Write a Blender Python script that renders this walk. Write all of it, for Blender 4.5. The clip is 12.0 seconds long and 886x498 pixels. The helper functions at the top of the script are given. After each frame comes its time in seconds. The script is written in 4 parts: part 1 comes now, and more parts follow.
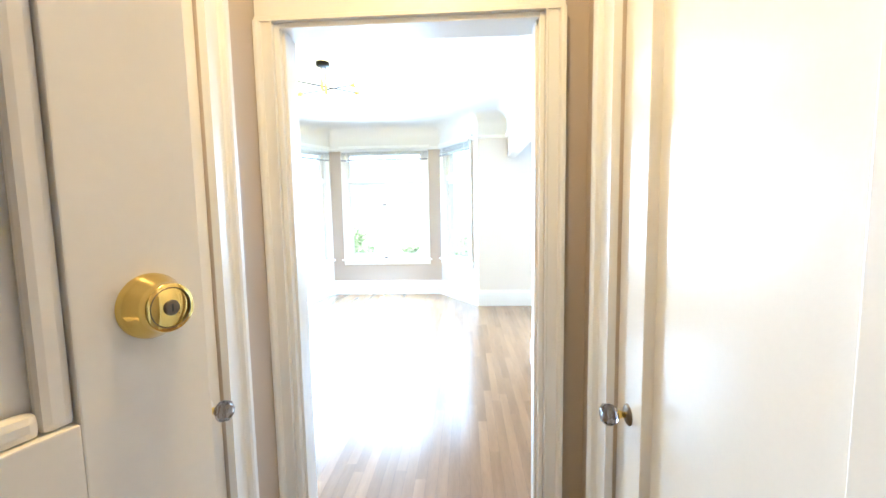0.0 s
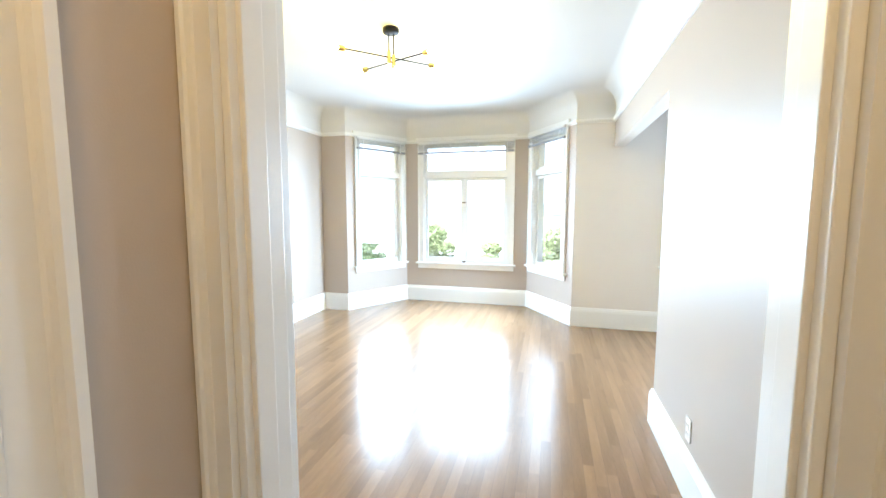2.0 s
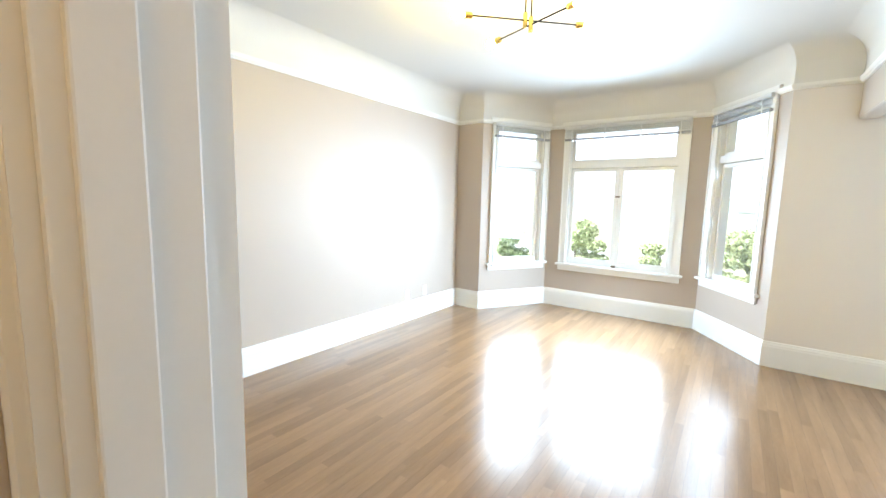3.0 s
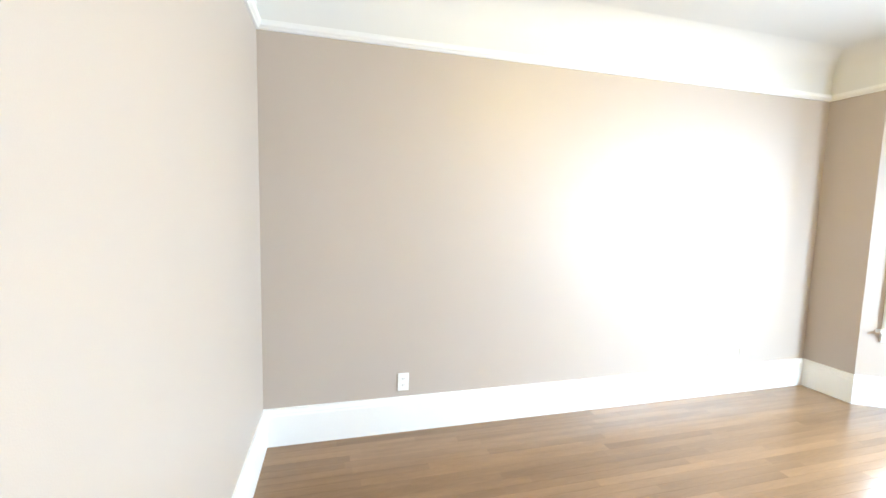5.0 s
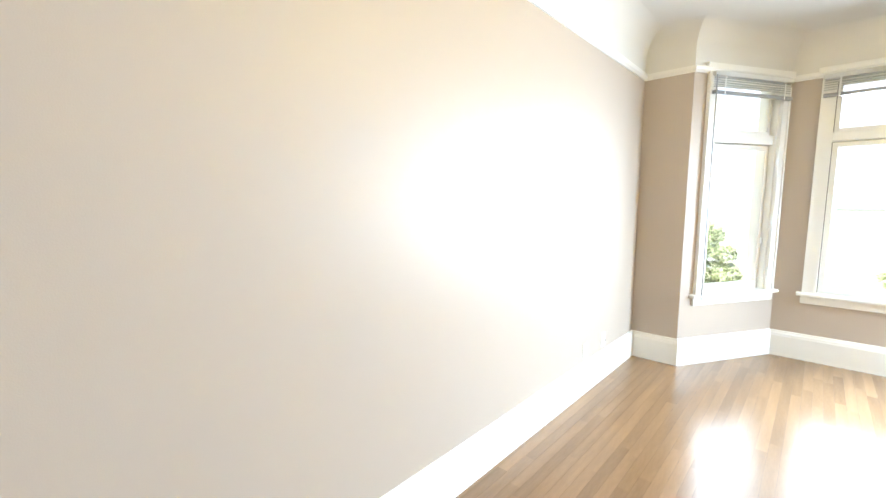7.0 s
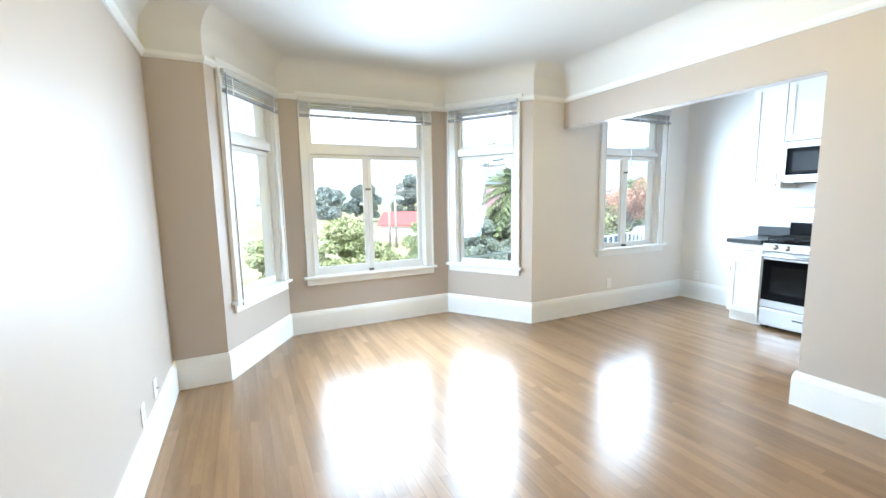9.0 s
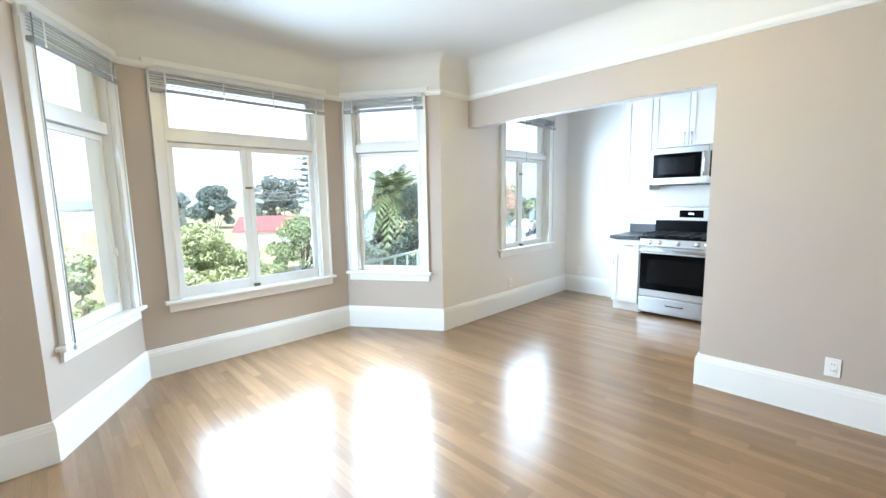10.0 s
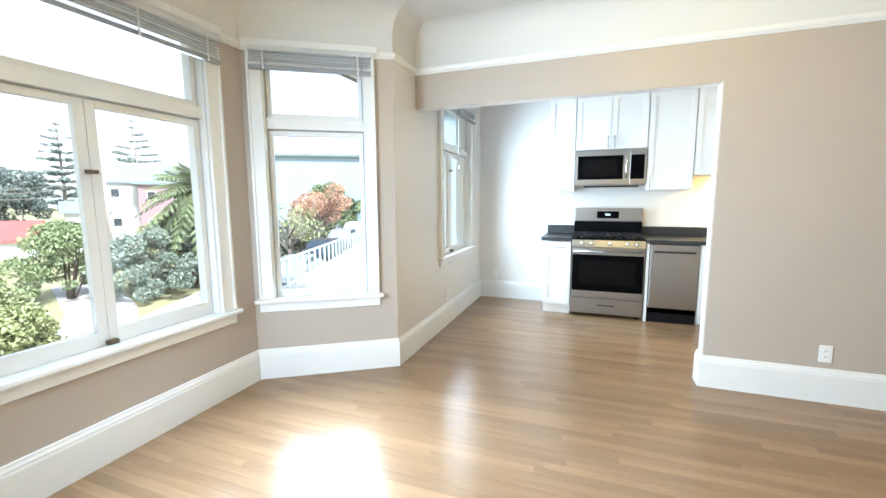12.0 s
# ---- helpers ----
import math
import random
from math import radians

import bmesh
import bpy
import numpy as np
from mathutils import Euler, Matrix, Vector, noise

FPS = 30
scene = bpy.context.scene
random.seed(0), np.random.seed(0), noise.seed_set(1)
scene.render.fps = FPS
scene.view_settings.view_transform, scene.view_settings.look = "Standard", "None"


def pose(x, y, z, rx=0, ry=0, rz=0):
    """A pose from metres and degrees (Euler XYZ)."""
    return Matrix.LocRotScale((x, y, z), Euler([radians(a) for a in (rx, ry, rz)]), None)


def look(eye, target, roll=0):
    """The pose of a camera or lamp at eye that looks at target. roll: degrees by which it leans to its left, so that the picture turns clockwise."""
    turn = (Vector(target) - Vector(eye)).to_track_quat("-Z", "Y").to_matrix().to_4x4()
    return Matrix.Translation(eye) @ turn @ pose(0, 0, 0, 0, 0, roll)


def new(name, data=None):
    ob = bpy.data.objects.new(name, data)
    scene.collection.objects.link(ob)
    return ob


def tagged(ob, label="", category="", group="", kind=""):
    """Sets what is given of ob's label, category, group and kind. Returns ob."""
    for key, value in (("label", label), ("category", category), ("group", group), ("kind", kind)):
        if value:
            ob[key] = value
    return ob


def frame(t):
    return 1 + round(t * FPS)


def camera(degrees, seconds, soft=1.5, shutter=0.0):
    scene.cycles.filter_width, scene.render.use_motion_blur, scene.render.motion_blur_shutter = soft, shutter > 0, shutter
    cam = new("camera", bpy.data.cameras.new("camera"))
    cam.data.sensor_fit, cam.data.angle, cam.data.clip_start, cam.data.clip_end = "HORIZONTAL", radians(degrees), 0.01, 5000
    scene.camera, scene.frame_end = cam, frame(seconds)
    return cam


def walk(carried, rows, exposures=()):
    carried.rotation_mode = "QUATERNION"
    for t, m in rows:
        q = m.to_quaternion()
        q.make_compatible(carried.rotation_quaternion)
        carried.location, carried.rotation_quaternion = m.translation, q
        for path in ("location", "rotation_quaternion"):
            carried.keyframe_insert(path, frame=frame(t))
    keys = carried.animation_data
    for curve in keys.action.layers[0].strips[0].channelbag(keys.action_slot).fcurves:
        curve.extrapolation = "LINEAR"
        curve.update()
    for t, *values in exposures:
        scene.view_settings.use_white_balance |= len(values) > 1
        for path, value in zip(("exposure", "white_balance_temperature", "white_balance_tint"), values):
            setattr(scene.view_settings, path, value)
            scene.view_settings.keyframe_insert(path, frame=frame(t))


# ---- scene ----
cam = camera(95.0, 12.0)
PATH = [
    (0, (3.176, -1.495, 1.393), (3.062, 0.493, 1.207), -1.0),
    (0.2, (3.157, -1.427, 1.396), (2.98, 0.556, 1.211), -1.2),
    (0.5, (3.127, -1.333, 1.414), (2.868, 0.641, 1.218), -1.2),
    (0.8, (3.104, -1.22, 1.422), (2.786, 0.745, 1.229), -1.1),
    (1, (3.077, -1.124, 1.45), (2.745, 0.837, 1.243), -1.3),
    (1.3, (3.073, -1.032, 1.437), (2.723, 0.926, 1.224), -1.1),
    (1.5, (3.061, -0.971, 1.435), (2.709, 0.984, 1.204), -1.1),
    (1.8, (3.082, -0.815, 1.407), (2.67, 1.13, 1.19), -0.5),
    (2, (3.094, -0.701, 1.4), (2.582, 1.223, 1.21), 0.1),
    (2.5, (3.086, -0.442, 1.445), (2.316, 1.388, 1.199), 0.8),
    (3, (3.05, -0.19, 1.42), (1.891, 1.431, 1.182), 1.3),
    (3.5, (2.996, -0.01, 1.442), (1.447, 1.238, 1.212), -0.1),
    (5.5, (2.257, 0.528, 1.422), (0.322, 0.999, 1.242), 1.9),
    (6, (1.924, 0.564, 1.391), (0.043, 1.211, 1.182), 2.2),
    (6.5, (1.489, 0.55, 1.373), (-0.187, 1.616, 1.143), 1.1),
    (7, (1.181, 0.583, 1.38), (-0.17, 2.04, 1.154), -0.0),
    (7.5, (0.98, 0.58, 1.381), (0.173, 2.395, 1.145), -0.2),
    (9.5, (0.474, 1.107, 1.426), (1.669, 2.689, 1.163), -1.1),
    (10, (0.44, 1.416, 1.399), (1.83, 2.831, 1.147), -1.0),
    (10.5, (0.451, 1.758, 1.4), (1.965, 3.043, 1.166), -0.8),
    (11, (0.433, 2.157, 1.398), (2.125, 3.186, 1.119), -0.5),
    (11.5, (0.436, 2.562, 1.393), (2.204, 3.449, 1.104), -1.2),
    (12, (0.463, 2.925, 1.376), (2.324, 3.614, 1.125), -0.3),
]
EXPOSURES = [(0.0, 2.45, 4750, 6), (0.5, 2.3, 4780, 6), (1.0, 2.08, 4820, 6), (1.5, 1.88, 5000, 6), (2.0, 1.78, 5250, 7), (2.5, 1.72, 5400, 7), (3.0, 1.6, 5500, 8), (3.5, 1.4, 5650, 10), (5.5, 1.84, 5650, 10),
             (6.5, 1.84, 5600, 10), (7.0, 1.74, 5780, 9), (7.5, 1.6, 5800, 8), (9.5, 1.32, 5350, 8), (12.0, 1.27, 5600, 8)]
walk(cam, [(t, look(e, g, r)) for t, e, g, r in PATH], EXPOSURES)

# ---- world and lights ----
world = bpy.data.worlds.new("sky")
scene.world = world
world.use_nodes = True
wt = world.node_tree
sky = wt.nodes.new("ShaderNodeTexSky")
sky.sky_type = "NISHITA"
sky.sun_disc = False
sky.sun_elevation = radians(48)
sky.sun_rotation = radians(200)
sky.air_density, sky.dust_density, sky.ozone_density = 1.0, 1.0, 1.0
hs = wt.nodes.new("ShaderNodeHueSaturation")
hs.inputs["Saturation"].default_value = 0.3
wt.links.new(sky.outputs[0], hs.inputs["Color"])
wt.links.new(hs.outputs[0], wt.nodes["Background"].inputs[0])
wt.nodes["Background"].inputs[1].default_value = 0.15


def lamp(name, kind, energy, colour, m, size=0.1):
    d = bpy.data.lights.new(name, kind)
    d.energy, d.color = energy, colour
    if kind == "SUN":
        d.angle = size
    elif kind == "POINT":
        d.shadow_soft_size = size
    ob = new(name, d)
    ob.matrix_world = m
    return ob


def window_light(name, p0, p1, s0, s1, z0, z1, watts, spread, dip, inset):
    """The sky's light in a window's opening, shining into the room."""
    a, b = Vector(p0), Vector(p1)
    u = (b - a).normalized()
    n = Vector((u.y, -u.x, 0))
    c = a + u * ((s0 + s1) / 2)
    tilt = radians(dip)
    down = (n * math.cos(tilt) - Vector((0, 0, math.sin(tilt)))).normalized()
    side = Vector((u.x, u.y, 0))
    up = (-down).cross(side)
    rows = 3
    half = (z1 - z0) / rows
    for k in range(rows):
        c3 = Vector((c.x, c.y, z0 + half * (k + 0.5))) + n * inset
        d = bpy.data.lights.new(name, "AREA")
        d.shape, d.size, d.size_y = "RECTANGLE", s1 - s0, half
        d.energy, d.color = watts / rows, (0.80, 0.93, 1.0)
        d.spread = radians(spread)
        ob = new(name, d)
        ob.matrix_world = Matrix(((side.x, up.x, -down.x, c3.x), (side.y, up.y, -down.y, c3.y), (side.z, up.z, -down.z, c3.z), (0, 0, 0, 1)))


window_light("window_light", (0.367, 4.385), (0.918, 5.285), 0.24, 0.91, 0.68, 2.24, 20, 110, 17, 0.055)
window_light("window_light", (0.918, 5.285), (2.766, 5.285), 0.30, 1.52, 0.68, 2.24, 28, 118, 1, 0.03)
window_light("window_light", (2.766, 5.285), (3.355, 4.395), 0.16, 0.82, 0.68, 2.26, 26, 108, 26, 0.075)
window_light("window_light", (3.80, 4.395), (5.916, 4.395), 0.64, 1.55, 0.81, 2.26, 24, 150, 9, 0.03)
lamp("sun", "SUN", 4.6, (1.0, 0.95, 0.88), look((0, 0, 0), (0.35, 0.75, -0.95)), radians(12))


# ---- materials ----
def node_mat(name):
    m = bpy.data.materials.new(name)
    m.use_nodes = True
    nt = m.node_tree
    return m, nt, nt.nodes["Principled BSDF"]


def surface(name, colour, rough=0.5, metal=0.0, vary=0.06, scale=6.0, grain=120.0, bump=0.05, stretch=(1, 1, 1), per_piece=0.0, per_island=0.0, coat=0.0, spec=0.5):
    """Colour with two scales of variation, fine relief and uneven gloss."""
    m, nt, b = node_mat(name)
    n, l = nt.nodes, nt.links
    tc = n.new("ShaderNodeTexCoord")
    mp = n.new("ShaderNodeMapping")
    mp.inputs["Scale"].default_value = stretch
    l.new(tc.outputs["Object"], mp.inputs[0])
    big, fine = n.new("ShaderNodeTexNoise"), n.new("ShaderNodeTexNoise")
    for t, s in ((big, scale), (fine, grain)):
        t.inputs["Scale"].default_value = s
        t.inputs["Detail"].default_value = 4
        l.new(mp.outputs[0], t.inputs["Vector"])
    mix = n.new("ShaderNodeMath")
    mix.operation = "MULTIPLY_ADD"
    l.new(fine.outputs[0], mix.inputs[0])
    mix.inputs[1].default_value = 0.5
    l.new(big.outputs[0], mix.inputs[2])
    val = mix.outputs[0]
    if per_piece or per_island:
        oi = n.new("ShaderNodeObjectInfo") if per_piece else n.new("ShaderNodeNewGeometry")
        src = oi.outputs["Random"] if per_piece else oi.outputs["Random Per Island"]
        per_piece = per_piece or per_island
        add = n.new("ShaderNodeMath")
        add.operation = "MULTIPLY_ADD"
        l.new(src, add.inputs[0])
        add.inputs[1].default_value = per_piece
        l.new(val, add.inputs[2])
        val = add.outputs[0]
    r = n.new("ShaderNodeMapRange")
    r.inputs["From Min"].default_value, r.inputs["From Max"].default_value = 0.35, 1.15 + per_piece
    r.inputs["To Min"].default_value, r.inputs["To Max"].default_value = 1 - vary, 1 + vary
    l.new(val, r.inputs[0])
    hsv = n.new("ShaderNodeHueSaturation")
    hsv.inputs["Color"].default_value = (*colour, 1)
    l.new(r.outputs[0], hsv.inputs["Value"])
    l.new(hsv.outputs[0], b.inputs["Base Color"])
    rr = n.new("ShaderNodeMapRange")
    rr.inputs["To Min"].default_value, rr.inputs["To Max"].default_value = max(rough - 0.025, 0.02), rough + 0.025
    l.new(big.outputs[0], rr.inputs[0])
    l.new(rr.outputs[0], b.inputs["Roughness"])
    b.inputs["Metallic"].default_value = metal
    b.inputs["Specular IOR Level"].default_value = spec
    b.inputs["Coat Weight"].default_value = coat
    b.inputs["Coat Roughness"].default_value = 0.2
    if bump:
        bp = n.new("ShaderNodeBump")
        bp.inputs["Strength"].default_value = bump
        bp.inputs["Distance"].default_value = 0.002
        l.new(fine.outputs[0], bp.inputs["Height"])
        l.new(bp.outputs[0], b.inputs["Normal"])
    return m


def glass(name, tint=(1, 1, 1)):
    m, nt, b = node_mat(name)
    b.inputs["Base Color"].default_value = (*tint, 1)
    b.inputs["Roughness"].default_value = 0.0
    b.inputs["IOR"].default_value = 1.45
    b.inputs["Transmission Weight"].default_value = 1.0
    return m


def glowing(name, colour, strength):
    m, nt, b = node_mat(name)
    b.inputs["Base Color"].default_value = (*colour, 1)
    b.inputs["Emission Color"].default_value = (*colour, 1)
    b.inputs["Emission Strength"].default_value = strength
    return m


GREIGE = surface("greige_wall_paint", (0.445, 0.388, 0.335), 0.46, vary=0.03, scale=1.5, grain=260, bump=0.12)
HALLPAINT = surface("hall_wall_paint", (0.475, 0.408, 0.343), 0.42, vary=0.03, scale=1.5, grain=260, bump=0.12)
# North wall's greige made paler: its brighter light is put into the colour.
LITGREIGE = surface("lit_greige_wall", (0.70, 0.665, 0.63), 0.38, vary=0.03, scale=1.5, grain=260, bump=0.12)
OFFWHITE = surface("kitchen_wall_paint", (0.76, 0.74, 0.71), 0.4, vary=0.02, scale=1.5, grain=260, bump=0.1)
CEIL = surface("ceiling_paint", (0.67, 0.665, 0.65), 0.7, vary=0.02, scale=1.2, grain=200, bump=0.1)
TRIM = surface("white_gloss_trim", (0.77, 0.77, 0.76), 0.3, vary=0.025, scale=4, grain=90, bump=0.015)
DOORPAINT = surface("white_door_paint", (0.78, 0.76, 0.72), 0.26, vary=0.03, scale=5, grain=80, bump=0.08)
WOOD = surface("oak_strip", (0.245, 0.152, 0.082), 0.23, vary=0.36, scale=2.2, grain=22, bump=0.0, stretch=(9, 0.8, 1), per_piece=0.55, coat=0.12, spec=0.4)
WOODREST = surface("oak_strip_rest", (0.245, 0.152, 0.082), 0.23, vary=0.36, scale=2.2, grain=22, bump=0.0, stretch=(9, 0.8, 1), per_island=0.55, coat=0.12, spec=0.4)
SUBFLOOR = surface("dark_subfloor", (0.08, 0.05, 0.03), 0.8)
STEEL = surface("brushed_steel", (0.36, 0.35, 0.34), 0.28, 1.0, vary=0.015, scale=3, grain=60, bump=0.0, stretch=(1, 1, 14))
for k in list(STEEL.node_tree.links):
    if k.to_socket.name == "Roughness" and k.to_node.type == "BSDF_PRINCIPLED":
        STEEL.node_tree.links.remove(k)
STEEL.node_tree.nodes["Principled BSDF"].inputs["Roughness"].default_value = 0.3
CHROME = surface("chrome", (0.75, 0.75, 0.76), 0.12, 1.0, vary=0.02)
NICKEL = surface("brushed_nickel", (0.55, 0.53, 0.5), 0.28, 1.0, vary=0.03)
BRASS = surface("polished_brass", (0.78, 0.60, 0.18), 0.08, 1.0, vary=0.06, scale=20)
ANTIQUE = surface("dark_worn_metal", (0.16, 0.13, 0.1), 0.38, 0.9, vary=0.2, scale=40)
BLACKMETAL = surface("black_metal", (0.008, 0.008, 0.009), 0.45, 0.0, vary=0.1, spec=0.12)
CASTIRON = surface("cast_iron", (0.014, 0.014, 0.015), 0.55, 0.3, vary=0.2, bump=0.3)
BLACKGLASS = surface("black_oven_glass", (0.003, 0.003, 0.0035), 0.08, vary=0.02, bump=0, spec=0.02)
ENAMEL = surface("black_enamel", (0.005, 0.005, 0.006), 0.2, vary=0.1, bump=0.0, spec=0.04)
CABINET = surface("white_cabinet_lacquer", (0.80, 0.79, 0.76), 0.35, vary=0.015, bump=0.02)
STONE = surface("dark_grey_counter", (0.026, 0.028, 0.031), 0.3, vary=0.25, scale=30, grain=300, bump=0.03)
PLASTIC = surface("white_plastic", (0.82, 0.81, 0.79), 0.35, vary=0.015, bump=0.01)
DARKSLOT = surface("dark_slot", (0.03, 0.03, 0.03), 0.6)
BLIND = surface("white_vinyl_slat", (0.82, 0.83, 0.84), 0.4, vary=0.04, bump=0.02)
BLINDRAIL = surface("grey_blind_rail", (0.30, 0.31, 0.33), 0.4, vary=0.05)
BLIND.node_tree.nodes["Principled BSDF"].inputs["Transmission Weight"].default_value = 0.45
PANE = glass("window_glass")
KNOBGLASS = glass("faceted_knob_glass", (0.36, 0.33, 0.35))
BULB = glowing("warm_bulb", (1.0, 0.66, 0.11), 128.0)
DISPLAY = glowing("clock_display", (0.8, 0.95, 1.0), 1.2)


# ---- building helpers ----
def link(name, bm, material, parent=None, label=""):
    me = bpy.data.meshes.new(name)
    bm.to_mesh(me)
    bm.free()
    me.materials.append(material)
    ob = new(name, me)
    ob.parent = parent
    if label:
        ob["label"] = label
    return ob


def part(name, bm, material, parent, label=""):
    return link(name, bm, material, parent, label)


def thing(name, label, category, m=None, group="", kind=""):
    ob = tagged(new(name), label, category, group, kind)
    ob.empty_display_size = 0.1
    if m is not None:
        ob.matrix_world = m
    return ob


def quad_box(bm, x0, x1, y0, y1, z0, z1, m=None):
    vs = [bm.verts.new((x, y, z)) for z in (z0, z1) for x, y in ((x0, y0), (x1, y0), (x1, y1), (x0, y1))]
    for f in ((3, 2, 1, 0), (4, 5, 6, 7), (0, 1, 5, 4), (1, 2, 6, 5), (2, 3, 7, 6), (3, 0, 4, 7)):
        bm.faces.new([vs[i] for i in f])
    if m is not None:
        bmesh.ops.transform(bm, matrix=m, verts=vs)
    return vs


def box(x0, x1, y0, y1, z0, z1, bevel=0.0, seg=2):
    bm = bmesh.new()
    quad_box(bm, min(x0, x1), max(x0, x1), min(y0, y1), max(y0, y1), min(z0, z1), max(z0, z1))
    if bevel:
        bmesh.ops.bevel(bm, geom=list(bm.edges), offset=bevel, segments=seg, profile=0.6, affect="EDGES")
        for f in bm.faces:
            f.smooth = False
    return bm


def prism(points, z0, z1, bevel=0.0):
    """A column on a plan outline given counter-clockwise."""
    bm = bmesh.new()
    lo = [bm.verts.new((x, y, z0)) for x, y in points]
    hi = [bm.verts.new((x, y, z1)) for x, y in points]
    bm.faces.new(lo[::-1])
    bm.faces.new(hi)
    k = len(points)
    for i in range(k):
        bm.faces.new((lo[i], lo[(i + 1) % k], hi[(i + 1) % k], hi[i]))
    if bevel:
        bmesh.ops.bevel(bm, geom=list(bm.edges), offset=bevel, segments=2, profile=0.6, affect="EDGES")
    return bm


def offsets(path, closed):
    """For each plan point the mitre vector for one metre to the right of the path."""
    res = []
    n = len(path)
    for i in range(n):
        p = Vector(path[i])
        dirs = []
        if i > 0 or closed:
            dirs.append((p - Vector(path[i - 1])).normalized())
        if i < n - 1 or closed:
            dirs.append((Vector(path[(i + 1) % n]) - p).normalized())
        nr = [Vector((d.y, -d.x)) for d in dirs]
        if len(nr) == 1:
            res.append(nr[0])
        else:
            s = nr[0] + nr[1]
            res.append(s / max(0.2, 1 + nr[0].dot(nr[1])))
    return res


def sweep(path, profile, closed=False, cap=True, smooth=False):
    """A moulding: profile points (to the right of the path, height) along a plan path with mitred corners."""
    bm = bmesh.new()
    off = offsets(path, closed)
    rings = []
    for p, o in zip(path, off):
        rings.append([bm.verts.new((p[0] + o.x * d, p[1] + o.y * d, z)) for d, z in profile])
    k = len(rings)
    for i in range(k if closed else k - 1):
        a, b = rings[i], rings[(i + 1) % k]
        for j in range(len(profile) if cap else len(profile) - 1):
            jj = (j + 1) % len(profile)
            f = bm.faces.new((a[j], b[j], b[jj], a[jj]))
            f.smooth = smooth
    if cap and not closed:
        bm.faces.new(rings[0])
        bm.faces.new(rings[-1][::-1])
    bmesh.ops.recalc_face_normals(bm, faces=bm.faces) if cap else None
    return bm


def tube(points, radius, sides=10, closed=False):
    """A round bar along points in space."""
    bm = bmesh.new()
    pts = [Vector(p) for p in points]
    rings = []
    for i, p in enumerate(pts):
        a = pts[i - 1] if i else p
        b = pts[i + 1] if i < len(pts) - 1 else p
        d = (b - a).normalized()
        q = d.to_track_quat("Z", "Y").to_matrix()
        r = radius[i] if isinstance(radius, (list, tuple)) else radius
        rings.append([bm.verts.new(p + q @ Vector((r * math.cos(2 * math.pi * k / sides), r * math.sin(2 * math.pi * k / sides), 0))) for k in range(sides)])
    for a, b in zip(rings, rings[1:]):
        for k in range(sides):
            bm.faces.new((a[k], a[(k + 1) % sides], b[(k + 1) % sides], b[k])).smooth = True
    bm.faces.new(rings[0][::-1])
    bm.faces.new(rings[-1])
    return bm


def lathe(profile, sides=32, m=None):
    """A turned piece: (radius, height) points about z."""
    bm = bmesh.new()
    rings = []
    for r, z in profile:
        if r < 1e-6:
            rings.append([bm.verts.new((0, 0, z))])
        else:
            rings.append([bm.verts.new((r * math.cos(2 * math.pi * k / sides), r * math.sin(2 * math.pi * k / sides), z)) for k in range(sides)])
    for a, b in zip(rings, rings[1:]):
        for k in range(sides):
            k2 = (k + 1) % sides
            if len(a) == 1 and len(b) == 1:
                continue
            if len(a) == 1:
                f = bm.faces.new((a[0], b[k2], b[k]))
            elif len(b) == 1:
                f = bm.faces.new((a[k], a[k2], b[0]))
            else:
                f = bm.faces.new((a[k], a[k2], b[k2], b[k]))
            f.smooth = True
    bmesh.ops.recalc_face_normals(bm, faces=bm.faces)
    if m is not None:
        bmesh.ops.transform(bm, matrix=m, verts=bm.verts)
    return bm


def moved(bm, m):
    bmesh.ops.transform(bm, matrix=m, verts=bm.verts)
    return bm


# ---- plan ----
TOP = 2.76
RAIL = 2.44
ROOM = [(0.0, 0.02), (0.0, 4.385), (0.367, 4.385), (0.918, 5.285), (2.766, 5.285), (3.355, 4.395), (3.773, 4.395), (3.773, 0.02)]
KX, KS = 5.916, 0.30
THICK = 0.17


def wall(name, p0, p1, thick, z0, z1, material, label, openings=(), ext0=0.0, ext1=0.0):
    """A wall whose room face runs from p0 to p1, its body on the left; openings are (s0, s1, low, high) along it."""
    a, b = Vector(p0), Vector(p1)
    u = (b - a).normalized()
    m = Matrix(((u.x, -u.y, 0, a.x), (u.y, u.x, 0, a.y), (0, 0, 1, 0), (0, 0, 0, 1)))
    bm = bmesh.new()
    s, end = -ext0, (b - a).length + ext1
    for s0, s1, lo, hi in sorted(openings):
        if s0 > s:
            quad_box(bm, s, s0, 0, thick, z0, z1)
        if lo > z0:
            quad_box(bm, s0, s1, 0, thick, z0, lo)
        if hi < z1:
            quad_box(bm, s0, s1, 0, thick, hi, z1)
        s = s1
    if end > s:
        quad_box(bm, s, end, 0, thick, z0, z1)
    ob = link(name, bm, material)
    ob.matrix_world = m
    return tagged(ob, label, "wall", kind="structure")


